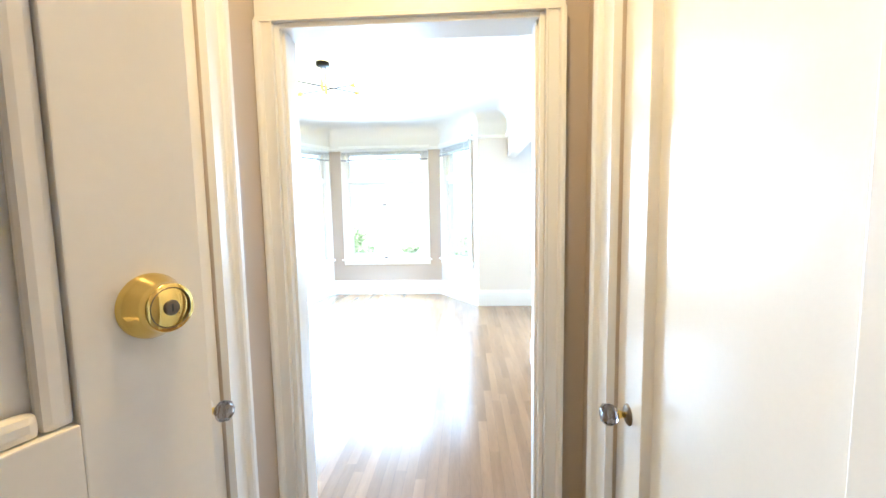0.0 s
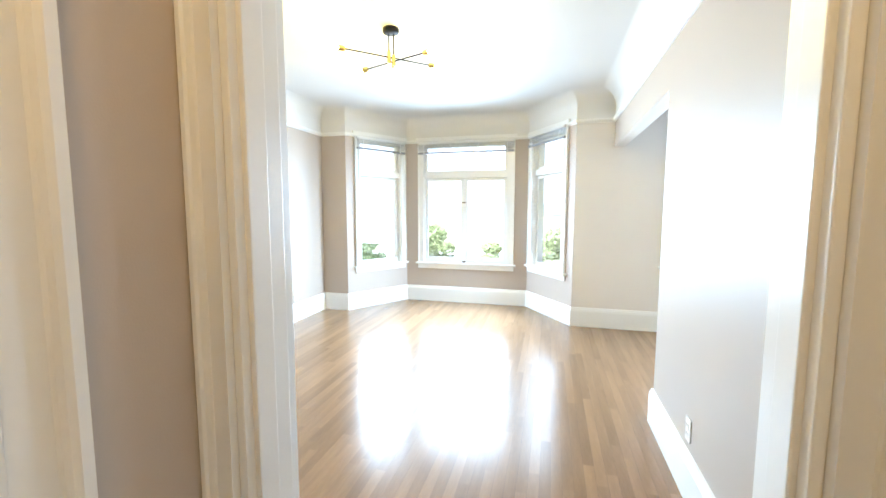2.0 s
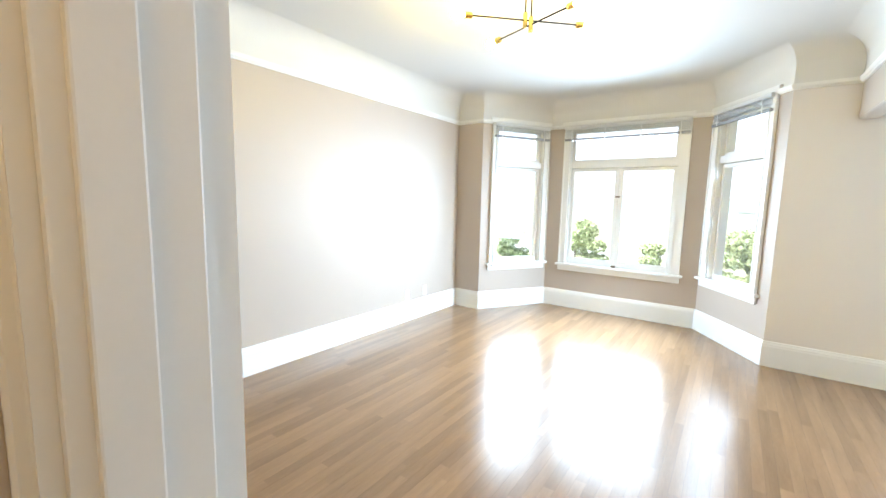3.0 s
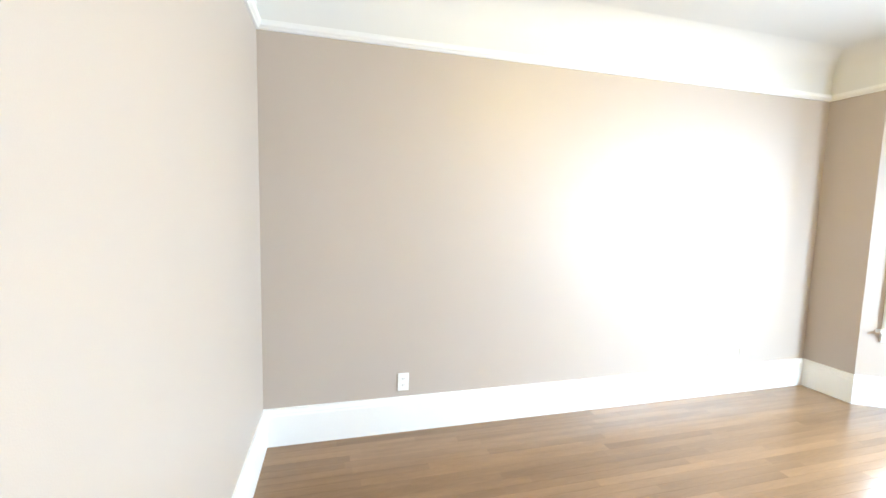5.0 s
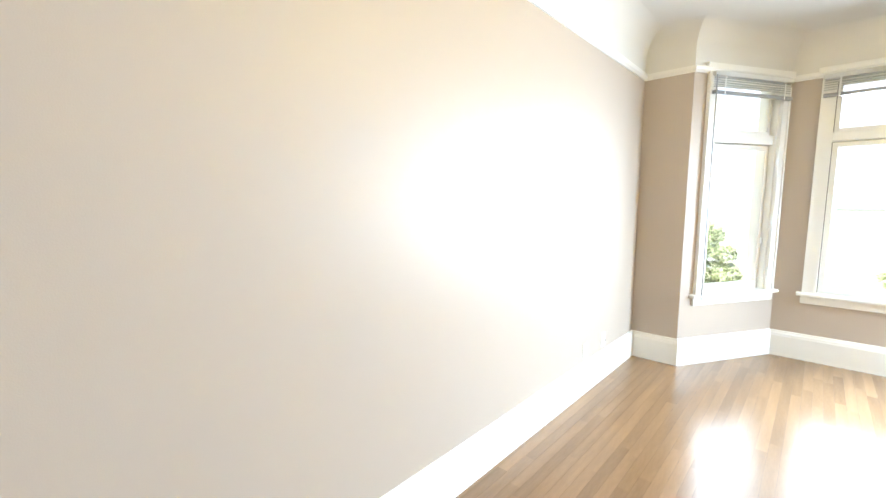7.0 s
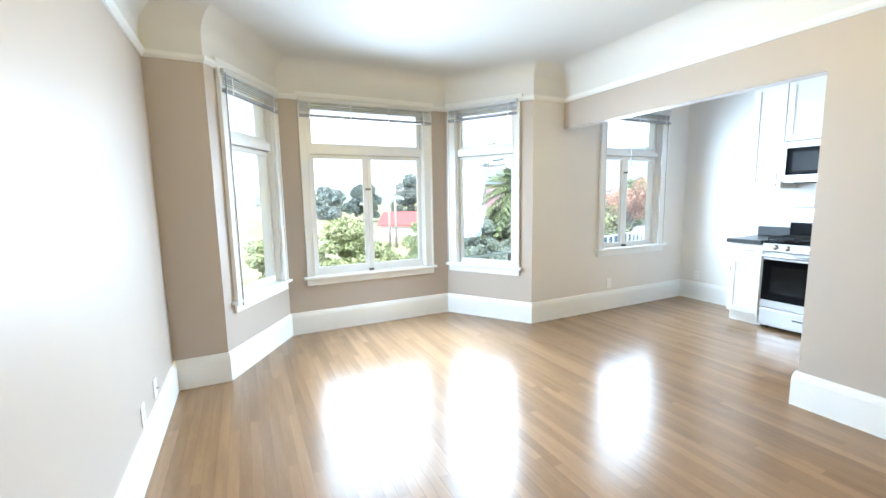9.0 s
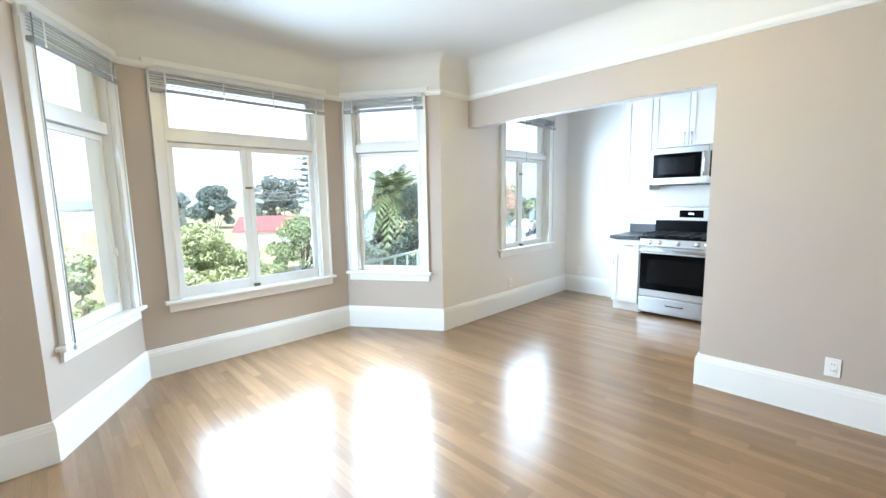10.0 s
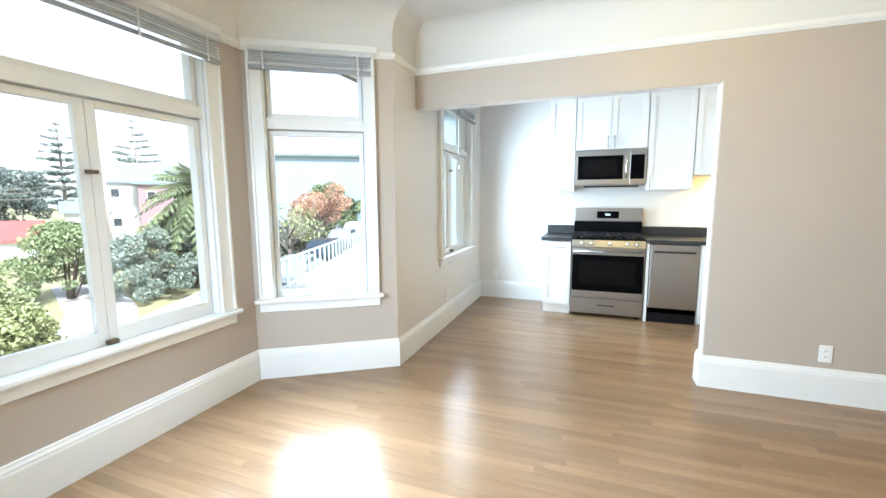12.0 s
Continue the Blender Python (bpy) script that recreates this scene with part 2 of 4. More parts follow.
wall("wall_west", ROOM[0], ROOM[1], THICK, 0, TOP + 0.1, GREIGE, "smooth greige painted plaster wall, warmly lit", ext0=0.12, ext1=THICK)
wall("wall_bay_return", ROOM[1], ROOM[2], THICK, 0, TOP + 0.1, GREIGE, "narrow greige painted return wall beside the bay", ext1=0.0)
wall("wall_bay_west", ROOM[2], ROOM[3], THICK, 0, TOP + 0.1, GREIGE, "angled greige bay wall round a tall window", [(0.205, 0.945, 0.60, 2.40)], ext1=0.09)
wall("wall_bay_north", ROOM[3], ROOM[4], THICK, 0, TOP + 0.1, GREIGE, "greige bay wall under and round a wide window", [(0.265, 1.56, 0.60, 2.40)], ext1=0.0, ext0=0.0)
wall("wall_bay_east", ROOM[4], ROOM[5], THICK, 0, TOP + 0.1, GREIGE, "angled greige bay wall round a tall window", [(0.125, 0.86, 0.60, 2.40)], ext0=0.09)
wall("wall_north", ROOM[5], (KX, 4.395), THICK, 0, TOP + 0.1, LITGREIGE, "greige wall running into the kitchen, coloured paler as lit, with a casement window", [(1.045, 2.035, 0.74, 2.40)], ext1=THICK)
wall("wall_kitchen_east", (KX, 4.395), (KX, KS), THICK, 0, TOP + 0.1, OFFWHITE, "off-white kitchen wall behind the units", ext1=THICK)
wall("wall_kitchen_south", (KX, KS), (3.893, KS), 0.12, 0, TOP + 0.1, OFFWHITE, "plain off-white kitchen end wall")
link_wall = bmesh.new()
outline = [(-0.10, 0.0), (2.145, 0.0), (2.145, 2.131), (4.395, 2.131), (4.395, TOP + 0.1), (-0.10, TOP + 0.1)]
near_face = [link_wall.verts.new((3.773, y, z)) for y, z in outline]
far_face = [link_wall.verts.new((3.893, y, z)) for y, z in outline]
link_wall.faces.new(near_face)
link_wall.faces.new(far_face[::-1])
for k in range(6):
    link_wall.faces.new((near_face[k], far_face[k], far_face[(k + 1) % 6], near_face[(k + 1) % 6]))
bmesh.ops.recalc_face_normals(link_wall, faces=link_wall.faces)
soft_edges = [e for e in link_wall.edges if {tuple(round(c, 3) for c in v.co[1:]) for v in e.verts} in ({(2.145, 0.0), (2.145, 2.131)}, {(2.145, 2.131), (4.395, 2.131)})]
bmesh.ops.bevel(link_wall, geom=soft_edges, offset=0.006, segments=2, affect="EDGES")
link_wall.normal_update()
for f in link_wall.faces:
    c = f.calc_center_median()
    reveal = (abs(f.normal.y) > 0.9 and abs(c.y - 2.145) < 0.01) or f.normal.z < -0.9
    f.material_index = 1 if reveal or f.normal.x > 0.9 else 0
east_wall = link("wall_east", link_wall, GREIGE)
east_wall.data.materials.append(OFFWHITE)
tagged(east_wall, "greige wall with a wide white-edged opening and header to the kitchen", "wall", kind="structure")
# wall between room and hall, with the doorway
wall("wall_south", (3.773, 0.02), (0.0, 0.02), 0.12, 0, TOP + 0.1, GREIGE, "greige wall with a cased doorway to the hall", [(0.333, 1.233, 0, 2.03)])
HALL_TOP = 2.70
wall("wall_hall_west", (2.48, -1.82), (2.48, -0.10), 0.12, 0, HALL_TOP, HALLPAINT, "greige hall wall round a closet door", [(0.62, 1.402, 0, 2.03)])
wall("wall_hall_east", (3.58, -0.10), (3.58, -1.82), 0.12, 0, HALL_TOP, HALLPAINT, "greige hall wall round a closet door", [(0.29, 1.105, 0, 2.03)])
wall("wall_entry", (3.70, -1.82), (2.36, -1.82), 0.12, 0, HALL_TOP, HALLPAINT, "hall wall round the entry doorway", [(0.25, 1.125, 0, 2.03)])
# the landing behind the entry, closed
wall("wall_landing_west", (2.20, -3.4), (2.20, -1.94), 0.1, 0, HALL_TOP, HALLPAINT, "plain landing wall")
wall("wall_landing_east", (3.90, -1.94), (3.90, -3.4), 0.1, 0, HALL_TOP, HALLPAINT, "plain landing wall")
wall("wall_landing_south", (4.0, -3.4), (2.1, -3.4), 0.1, 0, HALL_TOP, HALLPAINT, "plain landing wall")
wall("wall_closet_west", (1.75, -1.9), (1.75, -0.1), 0.05, 0, HALL_TOP, HALLPAINT, "plain closet back wall")
wall("wall_closet_east", (4.3, -0.1), (4.3, -1.9), 0.05, 0, HALL_TOP, HALLPAINT, "plain closet back wall")

# floor base and ceilings
bm = bmesh.new()
quad_box(bm, -0.1, 6.0, -0.1, 5.6, -0.2, -0.0012)
quad_box(bm, 1.7, 4.4, -3.5, -0.1, -0.2, -0.0012)
tagged(link("floor_base", bm, SUBFLOOR), "dark boards under the strip floor", "floor", kind="structure")
bm = bmesh.new()
quad_box(bm, -0.2, 6.1, 0.0, 5.6, TOP, TOP + 0.25)
quad_box(bm, 1.7, 4.4, -3.5, 0.0, HALL_TOP, HALL_TOP + 0.25)
tagged(link("ceiling", bm, CEIL), "smooth white painted plaster ceiling", "ceiling", kind="structure")
# Roof slab added above the ceilings to keep the sun out of the rooms.
bm = bmesh.new()
quad_box(bm, -0.8, 6.8, -4.2, 6.2, TOP + 0.26, TOP + 0.5)
tagged(link("roof", bm, surface("added_roof_slab", (0.12, 0.11, 0.1), 0.9)), "flat roof slab added over the rooms to block the sun", "roof", kind="structure")
COVE = [(0.004, RAIL), (0.004, 2.585)] + [(0.004 + 0.18 * (1 - math.cos(a)), 2.585 + (TOP - 2.583) * math.sin(a)) for a in [math.pi / 2 * i / 10 for i in range(1, 11)]]
bm = sweep(ROOM, COVE, closed=True, cap=False)
for f in bm.faces:
    f.smooth = True
for e in bm.edges:
    a, b = (v.co for v in e.verts)
    e.smooth = abs(a.z - b.z) < 1e-4
tagged(link("ceiling_cove", bm, CEIL), "white plaster cove curving from rail to ceiling", "ceiling", kind="structure")
RAILP = [(0, 2.406), (0.012, 2.408), (0.016, 2.416), (0.026, 2.425), (0.03, 2.44), (0.03, 2.452), (0, 2.455)]
tagged(link("picture_rail", sweep(ROOM, RAILP, closed=True), TRIM), "white moulded picture rail round the room", "trim", kind="structure")

# baseboards
BASE = [(0, 0), (0.022, 0), (0.022, 0.185), (0.019, 0.197), (0.019, 0.205), (0.013, 0.218), (0.011, 0.23), (0, 0.232)]


def baseboard(path):
    tagged(link("baseboard", sweep(path, BASE), TRIM), "tall white painted baseboard with a moulded cap", "trim", kind="structure")


baseboard([(2.43, 0.02), (0.0, 0.02), ROOM[1], ROOM[2], ROOM[3], ROOM[4], ROOM[5], (KX, 4.395), (KX, 3.47)])
baseboard([(3.893, 2.145), (3.773, 2.145), (3.773, 0.02), (3.55, 0.02)])


# ---- windows ----
def window(name, i_path, z_stool, casing, opening, glass_rows, mid=None, flip=False, label=""):
    """A cased window on a wall face from a to b: fixed light over one or two casements. Measures run along the wall."""
    a, b = Vector(i_path[0]), Vector(i_path[1])
    u = (b - a).normalized()
    m = Matrix(((u.x, -u.y, 0, a.x), (u.y, u.x, 0, a.y), (0, 0, 1, 0), (0, 0, 0, 1)))
    w = thing(name, label, "window", m, kind="structure")
    c0, c1 = casing
    o0, o1 = opening
    head = 2.40
    zs = z_stool
    for s0, s1 in ((c0, o0 + 0.012), (o1 - 0.012, c1)):
        bm = box(s0, s1, -0.022, -0.0005, zs + 0.03, head, 0.004)
        outer, inner = (s0, s1) if s0 == c0 else (s1, s0)
        sg = 1 if outer < inner else -1
        for e, wd, proud in ((outer, 0.016, 0.032), (inner - sg * 0.011, 0.011, 0.028)):
            quad_box(bm, min(e, e + sg * wd), max(e, e + sg * wd), -proud, -0.021, zs + 0.03, head - 0.046)
        part("casing", bm, TRIM, w)
    part("head_casing", box(c0, c1, -0.024, -0.0005, head - 0.045, head + 0.035, 0.004), TRIM, w)
    cr = [(c0 - 0.03, -0.0005), (c0 - 0.03, -0.035), (c1 + 0.03, -0.035), (c1 + 0.03, -0.0005)]
    part("crown", moved(prism(cr, head + 0.035, head + 0.085, 0.008), Matrix()), TRIM, w)
    part("stool", box(c0 - 0.035, c1 + 0.035, -0.055, 0.05, zs, zs + 0.028, 0.008), TRIM, w)
    part("apron", box(c0 - 0.005, c1 + 0.005, -0.02, -0.0005, zs - 0.07, zs, 0.005), TRIM, w)
    # box frame in the opening
    for s0, s1 in ((o0, o0 + 0.022), (o1 - 0.022, o1)):
        part("window_frame", box(s0, s1, 0.0, THICK, zs + 0.02, head, 0.002), TRIM, w)
    part("window_frame", box(o0, o1, 0.0, THICK, head - 0.03, head, 0.002), TRIM, w)
    part("window_sill", box(o0, o1, 0.05, THICK + 0.05, zs - 0.01, zs + 0.022, 0.004), TRIM, w)
    (zl0, zl1), (zu0, zu1) = glass_rows
    part("transom_bar", box(o0 + 0.022, o1 - 0.022, 0.02, 0.13, zl1 + 0.045, zu0 - 0.035, 0.004), TRIM, w)

    def sash(s0, s1, z0, z1, g0, g1, h0, h1, y0=0.055, nm="sash"):
        # Dark strips behind the sash edges stand in for shade in the gap.
        for e0 in ((s0,) if not mid or s0 < mid else ()) + ((s1 - 0.03,) if not mid or s1 > mid else ()):
            part("weatherstrip", box(e0, e0 + 0.03, y0 + 0.024, y0 + 0.03, z0, z1), DARKSLOT, w, "dark strip for the shaded gap beside the sash")
        part("weatherstrip", box(s0 + 0.03, s1 - 0.03, y0 + 0.024, y0 + 0.03, z1 - 0.03, z1), DARKSLOT, w, "dark strip for the shaded gap above the sash")
        s0, s1, z1 = s0 + (0.0045 if not mid or s0 < mid else 0.0), s1 - (0.0045 if not mid or s1 > mid else 0.0), z1 - 0.0045
        for q in ((s0, g0, z0, z1), (g1, s1, z0, z1), (g0, g1, z0, h0), (g0, g1, h1, z1)):
            if q[1] - q[0] > 0.002 and q[3] - q[2] > 0.002:
                part(nm, box(q[0], q[1], y0, y0 + 0.04, q[2], q[3], 0.003), TRIM, w)
        p = part("pane", box(g0 - 0.004, g1 + 0.004, y0 + 0.018, y0 + 0.022, h0 - 0.004, h1 + 0.004), PANE, w)
        p.visible_shadow = False

    i0, i1 = o0 + 0.022, o1 - 0.022
    sash(i0, i1, zu0 - 0.035, head - 0.03, i0 + 0.035, i1 - 0.035, zu0, head - 0.06, nm="transom_sash")
    zb = zs + 0.024
    if mid:
        sash(i0, mid - 0.001, zb, zl1 + 0.043, i0 + 0.042, mid - 0.05, zl0, zl1)
        sash(mid + 0.001, i1, zb, zl1 + 0.043, mid + 0.05, i1 - 0.042, zl0, zl1)
        part("catch", box(mid - 0.03, mid + 0.025, 0.03, 0.054, zb + 0.905, zb + 0.925, 0.004), ANTIQUE, w, "dark metal casement catch")
        part("bolt", box(mid - 0.022, mid + 0.03, 0.02, 0.055, zb + 0.004, zb + 0.03, 0.006), ANTIQUE, w, "dark metal surface bolt")
    else:
        sash(i0, i1, zb, zl1 + 0.043, i0 + 0.034, i1 - 0.034, zl0, zl1)
        part("catch", box(i1 - 0.03, i1 - 0.012, 0.035, 0.054, 1.02, 1.07, 0.004), TRIM, w)
    return w


def blind(m, s0, s1, z_top, z_bot, label, wand=None, wand_z=0.7):
    """A venetian blind drawn up to the head: head rail, gathered slats, bottom rail and cords."""
    b = thing("venetian_blind", label, "blind", m, group="raised window blinds")
    part("head_rail", box(s0, s1, -0.058, -0.026, z_top - 0.035, z_top, 0.004), BLIND, b)
    n = 5
    for i in range(n):
        z = z_top - 0.045 - (z_top - z_bot - 0.075) * i / (n - 1)
        bm = bmesh.new()
        prof = [(-0.055, z - 0.002), (-0.043, z + 0.002), (-0.034, z - 0.002)]
        lo = [[bm.verts.new((s, y, zz + dz)) for y, zz in prof for dz in (0, 0.0016)] for s in (s0 + 0.006, s1 - 0.006)]
        for k in (0, 2):
            bm.faces.new((lo[0][k], lo[1][k], lo[1][k + 2], lo[0][k + 2]))
            bm.faces.new((lo[0][k + 1], lo[0][k + 3], lo[1][k + 3], lo[1][k + 1]))
        part("slat", bm, BLIND, b)
    part("bottom_rail", box(s0 + 0.004, s1 - 0.004, -0.06, -0.028, z_bot - 0.028, z_bot, 0.005), BLINDRAIL, b, "grey bottom rail")
    k = max(2, round((s1 - s0) / 0.4))
    for i in range(k):
        s = s0 + 0.1 + (s1 - s0 - 0.2) * i / (k - 1)
        part("ladder_tape", box(s - 0.006, s + 0.006, -0.0625, -0.0605, z_bot - 0.03, z_top - 0.035), BLIND, b)
    if wand is not None:
        part("wand", tube([(wand, -0.062, z_top - 0.03), (wand, -0.062, wand_z)], 0.004, 8), BLINDRAIL, b, "thin tilt wand")
        part("tassel", lathe([(0, 0), (0.009, 0.004), (0.008, 0.02), (0.003, 0.045), (0, 0.046)], 10, Matrix.Translation((wand, -0.062, wand_z - 0.03))), BLIND, b)
    return b


def face(p0, p1):
    a, b = Vector(p0), Vector(p1)
    u = (b - a).normalized()
    return Matrix(((u.x, -u.y, 0, a.x), (u.y, u.x, 0, a.y), (0, 0, 1, 0), (0, 0, 0, 1)))


LOW = ((0.675, 1.835), (1.995, 2.3))
window("window_1", (ROOM[2], ROOM[3]), 0.582, (0.13, 1.01), (0.205, 0.945), LOW, label="tall white painted window with a fixed transom light")
window("window_2", (ROOM[3], ROOM[4]), 0.577, (0.192, 1.652), (0.265, 1.56), ((0.685, 1.84), (1.995, 2.3)), mid=0.897, label="wide white window with two casements under a transom")
window("window_3", (ROOM[4], ROOM[5]), 0.595, (0.04, 0.925), (0.125, 0.86), LOW, label="tall white painted window with a fixed transom light")
window("window_4", ((3.80, 4.395), (KX, 4.395)), 0.735, (0.52, 1.69), (0.60, 1.59), ((0.815, 1.83), (1.965, 2.3)), mid=1.02, label="white kitchen window with two casements under a transom")
blind(face(ROOM[2], ROOM[3]), 0.15, 0.99, 2.415, 2.27, "white venetian blind drawn up over the bay window", wand=0.16, wand_z=0.60)
blind(face(ROOM[3], ROOM[4]), 0.20, 1.645, 2.415, 2.265, "wide white venetian blind drawn up over the bay window")
blind(face(ROOM[4], ROOM[5]), 0.06, 0.905, 2.43, 2.30, "white venetian blind drawn up over the bay window")
blind(face((3.80, 4.395), (KX, 4.395)), 0.53, 1.68, 2.415, 2.30, "white venetian blind drawn up over the kitchen window", wand=0.98, wand_z=1.72)


# ---- doors and casings ----
CASEP = [(0.0, 0.0), (0.022, 0.0), (0.022, 0.012), (0.016, 0.016), (0.016, 0.075), (0.02, 0.08), (0.03, 0.084), (0.034, 0.094), (0.034, 0.112), (0.0, 0.112)]


def cols(x, y, o):
    """A frame with local x and y axes along plan or upright vectors."""
    x, y = Vector(x), Vector(y)
    z = x.cross(y)
    return Matrix(((x.x, y.x, z.x, o[0]), (x.y, y.y, z.y, o[1]), (x.z, y.z, z.z, o[2]), (0, 0, 0, 1)))


def doorway(name, axis, at, side, lo, hi, head, width, widths, label):
    """Casing round an opening on one wall face. axis 'x': the wall runs along x at y = at, side is the way out of the face."""
    d = thing(name, label, "door frame", kind="structure")
    w0, w1 = widths
    deep = max(1.0, width)
    if axis == "x":
        ex, out = Vector((1, 0, 0)), Vector((0, side, 0))
        o = lambda s, z: (s, at, z)
    else:
        ex, out = Vector((0, 1, 0)), Vector((side, 0, 0))
        o = lambda s, z: (at, s, z)

    def upright(x, org, height, wd, deep):
        k = wd / 0.112
        bm = bmesh.new()
        up = Vector((0, 0, 1))
        lo_ = [bm.verts.new(Vector(org) + x * (q * k) + out * (p * deep)) for p, q in CASEP]
        hi_ = [bm.verts.new(Vector(org) + x * (q * k) + out * (p * deep) + up * height) for p, q in CASEP]
        n = len(CASEP)
        for i in range(n):
            bm.faces.new((lo_[i], lo_[(i + 1) % n], hi_[(i + 1) % n], hi_[i]))
        bm.faces.new(lo_)
        bm.faces.new(hi_[::-1])
        bmesh.ops.recalc_face_normals(bm, faces=bm.faces)
        return bm

    part("casing", upright(-ex, o(lo, 0), head, w0, deep), TRIM, d)
    part("casing", upright(ex, o(hi, 0), head, w1, min(deep, 1.0)), TRIM, d)
    bm = bmesh.new()
    a_ = [bm.verts.new(Vector(o(lo - w0, head)) + Vector((0, 0, 1)) * q + out * (p * deep)) for p, q in CASEP]
    b_ = [bm.verts.new(Vector(o(hi + w1, head)) + Vector((0, 0, 1)) * q + out * (p * deep)) for p, q in CASEP]
    n = len(CASEP)
    for i in range(n):
        bm.faces.new((a_[i], a_[(i + 1) % n], b_[(i + 1) % n], b_[i]))
    bm.faces.new(a_)
    bm.faces.new(b_[::-1])
    bmesh.ops.recalc_face_normals(bm, faces=bm.faces)
    part("head_casing", bm, TRIM, d)
    return d


d1 = doorway("door_frame_1", "x", -0.10, -1, 2.54, 3.44, 2.03, 0.9, (0.058, 0.062), "white moulded casing of the doorway into the room")
for x0, x1 in ((2.54, 2.558), (3.422, 3.44)):
    part("jamb", box(x0, x1, -0.104, 0.03, 0, 2.03, 0.003), TRIM, d1)
    xm = (x0 + x1) / 2
    part("door_stop", box(xm - 0.02, xm + 0.02, -0.082, -0.027, 0, 2.012, 0.003), TRIM, d1)
part("jamb", box(2.558, 3.422, -0.104, 0.03, 2.012, 2.03, 0.003), TRIM, d1)
doorway("door_frame_2", "x", 0.02, 1, 2.54, 3.44, 2.03, 2.5, (0.11, 0.11), "white moulded casing round the doorway, room side")
doorway("door_frame_3", "y", 2.48, 1, -1.20, -0.418, 2.03, 0.76, (0.112, 0.093), "white moulded casing round the hall closet door")
doorway("door_frame_4", "y", 3.58, -1, -1.205, -0.39, 2.03, 0.76, (0.112, 0.13), "white moulded casing round the hall closet door")
doorway("door_frame_5", "x", -1.82, 1, 2.575, 3.45, 2.03, 0.875, (0.09, 0.112), "white moulded casing round the entry doorway")


def glass_knob(parent, m, rose=BRASS, rose_label="brass rosette"):
    """A faceted glass knob on a rosette; local z points out of the door."""
    k = part("door_knob", moved(lathe([(0, 0.028), (0.016, 0.028), (0.024, 0.036), (0.029, 0.048), (0.027, 0.06), (0.018, 0.068), (0, 0.069)], 8), m), KNOBGLASS, parent, "clear faceted glass knob")
    for f in k.data.polygons:
        f.use_smooth = False
    part("rosette", lathe([(0, 0.008), (0.012, 0.009), (0.022, 0.006), (0.027, 0.002), (0.028, 0.0)], 24, m), rose, k, rose_label)
    part("shank", lathe([(0.009, 0.004), (0.008, 0.016), (0.012, 0.024), (0.013, 0.034)], 20, m), BRASS, k, "brass shank")


def panel_door(name, m, width, height, stile, bars, low, high, label, thick=0.036):
    """A stile-and-rail door with a sunk panel crossed by thin bars. Local x along the door, y out of its face, z up."""
    d = thing(name, label, "door", m, kind="structure")
    part("stile", box(0, stile, -thick, 0, 0.008, height, 0.002), DOORPAINT, d)
    part("stile", box(width - stile, width, -thick, 0, 0.008, height, 0.002), DOORPAINT, d)
    part("rail", box(stile, width - stile, -thick, 0, 0.008, low, 0.002), DOORPAINT, d)
    part("rail", box(stile, width - stile, -thick, 0, high, height, 0.002), DOORPAINT, d)
    part("panel", box(stile - 0.005, width - stile + 0.005, -thick + 0.006, -0.026, low - 0.005, high + 0.005), DOORPAINT, d)
    for z in bars:
        part("glazing_bar", box(stile, width - stile, -0.027, -0.002, z - 0.010, z + 0.010, 0.002), DOORPAINT, d)
    return d


m_left = cols((0, -1, 0), (1, 0, 0), (2.472, -0.421, 0))
dl = panel_door("door_1", m_left, 0.776, 2.02, 0.134, (0.55, 0.895, 1.245, 1.595), 0.22, 1.90, "white closet door with thin horizontal bars, closed")
glass_knob(dl, cols((0, 0, 1), (1, 0, 0), (0.062, 0, 0.868)), TRIM, "white painted rosette")
m_right = cols((0, 1, 0), (-1, 0, 0), (3.588, -1.202, 0))
dr = panel_door("door_2", m_right, 0.809, 2.02, 0.15, (), 0.22, 1.90, "white closet door with one tall sunk panel, closed")
glass_knob(dr, cols((0, 0, 1), (1, 0, 0), (0.735, 0, 0.862)), ANTIQUE, "dark bronze rosette")

# entry door, standing half open, with its lock
SWING = radians(71.5)
out_x, out_y = math.sin(SWING), -math.cos(SWING)
HINGE = (2.585, -1.80)
free_end = (HINGE[0] + 0.83 * math.cos(SWING), HINGE[1] + 0.83 * math.sin(SWING), 0)
m_entry = cols((-math.cos(SWING), -math.sin(SWING), 0), (out_x, out_y, 0), free_end)
de = panel_door("door_3", m_entry, 0.83, 2.02, 0.137, (), 1.195, 1.90, "white entry door standing open, with a brass deadbolt", 0.044)
for q in ((0.137, 0.163, 1.195, 1.90), (0.667, 0.693, 1.195, 1.90), (0.163, 0.667, 1.195, 1.219), (0.163, 0.667, 1.876, 1.90)):
    part("panel_moulding", box(q[0], q[1], -0.027, -0.006, q[2], q[3], 0.008), DOORPAINT, de)
mb = cols((0, 0, 1), (1, 0, 0), (0.064, 0, 1.295))
db = part("deadbolt", lathe([(0.036, 0.0), (0.036, 0.004), (0.034, 0.008), (0.0275, 0.022), (0.0265, 0.025), (0.0265, 0.031), (0.0255, 0.033), (0.0, 0.033)], 48, mb), BRASS, de, "polished brass deadbolt")
part("cylinder_ring", lathe([(0.0222, 0.033), (0.022, 0.0335), (0.0213, 0.0335), (0.0211, 0.033)], 40, mb), ANTIQUE, db)
part("key_cylinder", lathe([(0.0, 0.0352), (0.0078, 0.0352), (0.0085, 0.0345), (0.0085, 0.033)], 32, mb), ANTIQUE, db, "dark worn key cylinder")
part("keyhole", moved(box(-0.004, 0.004, -0.0009, 0.0009, 0.0353, 0.0356), mb), DARKSLOT, db)
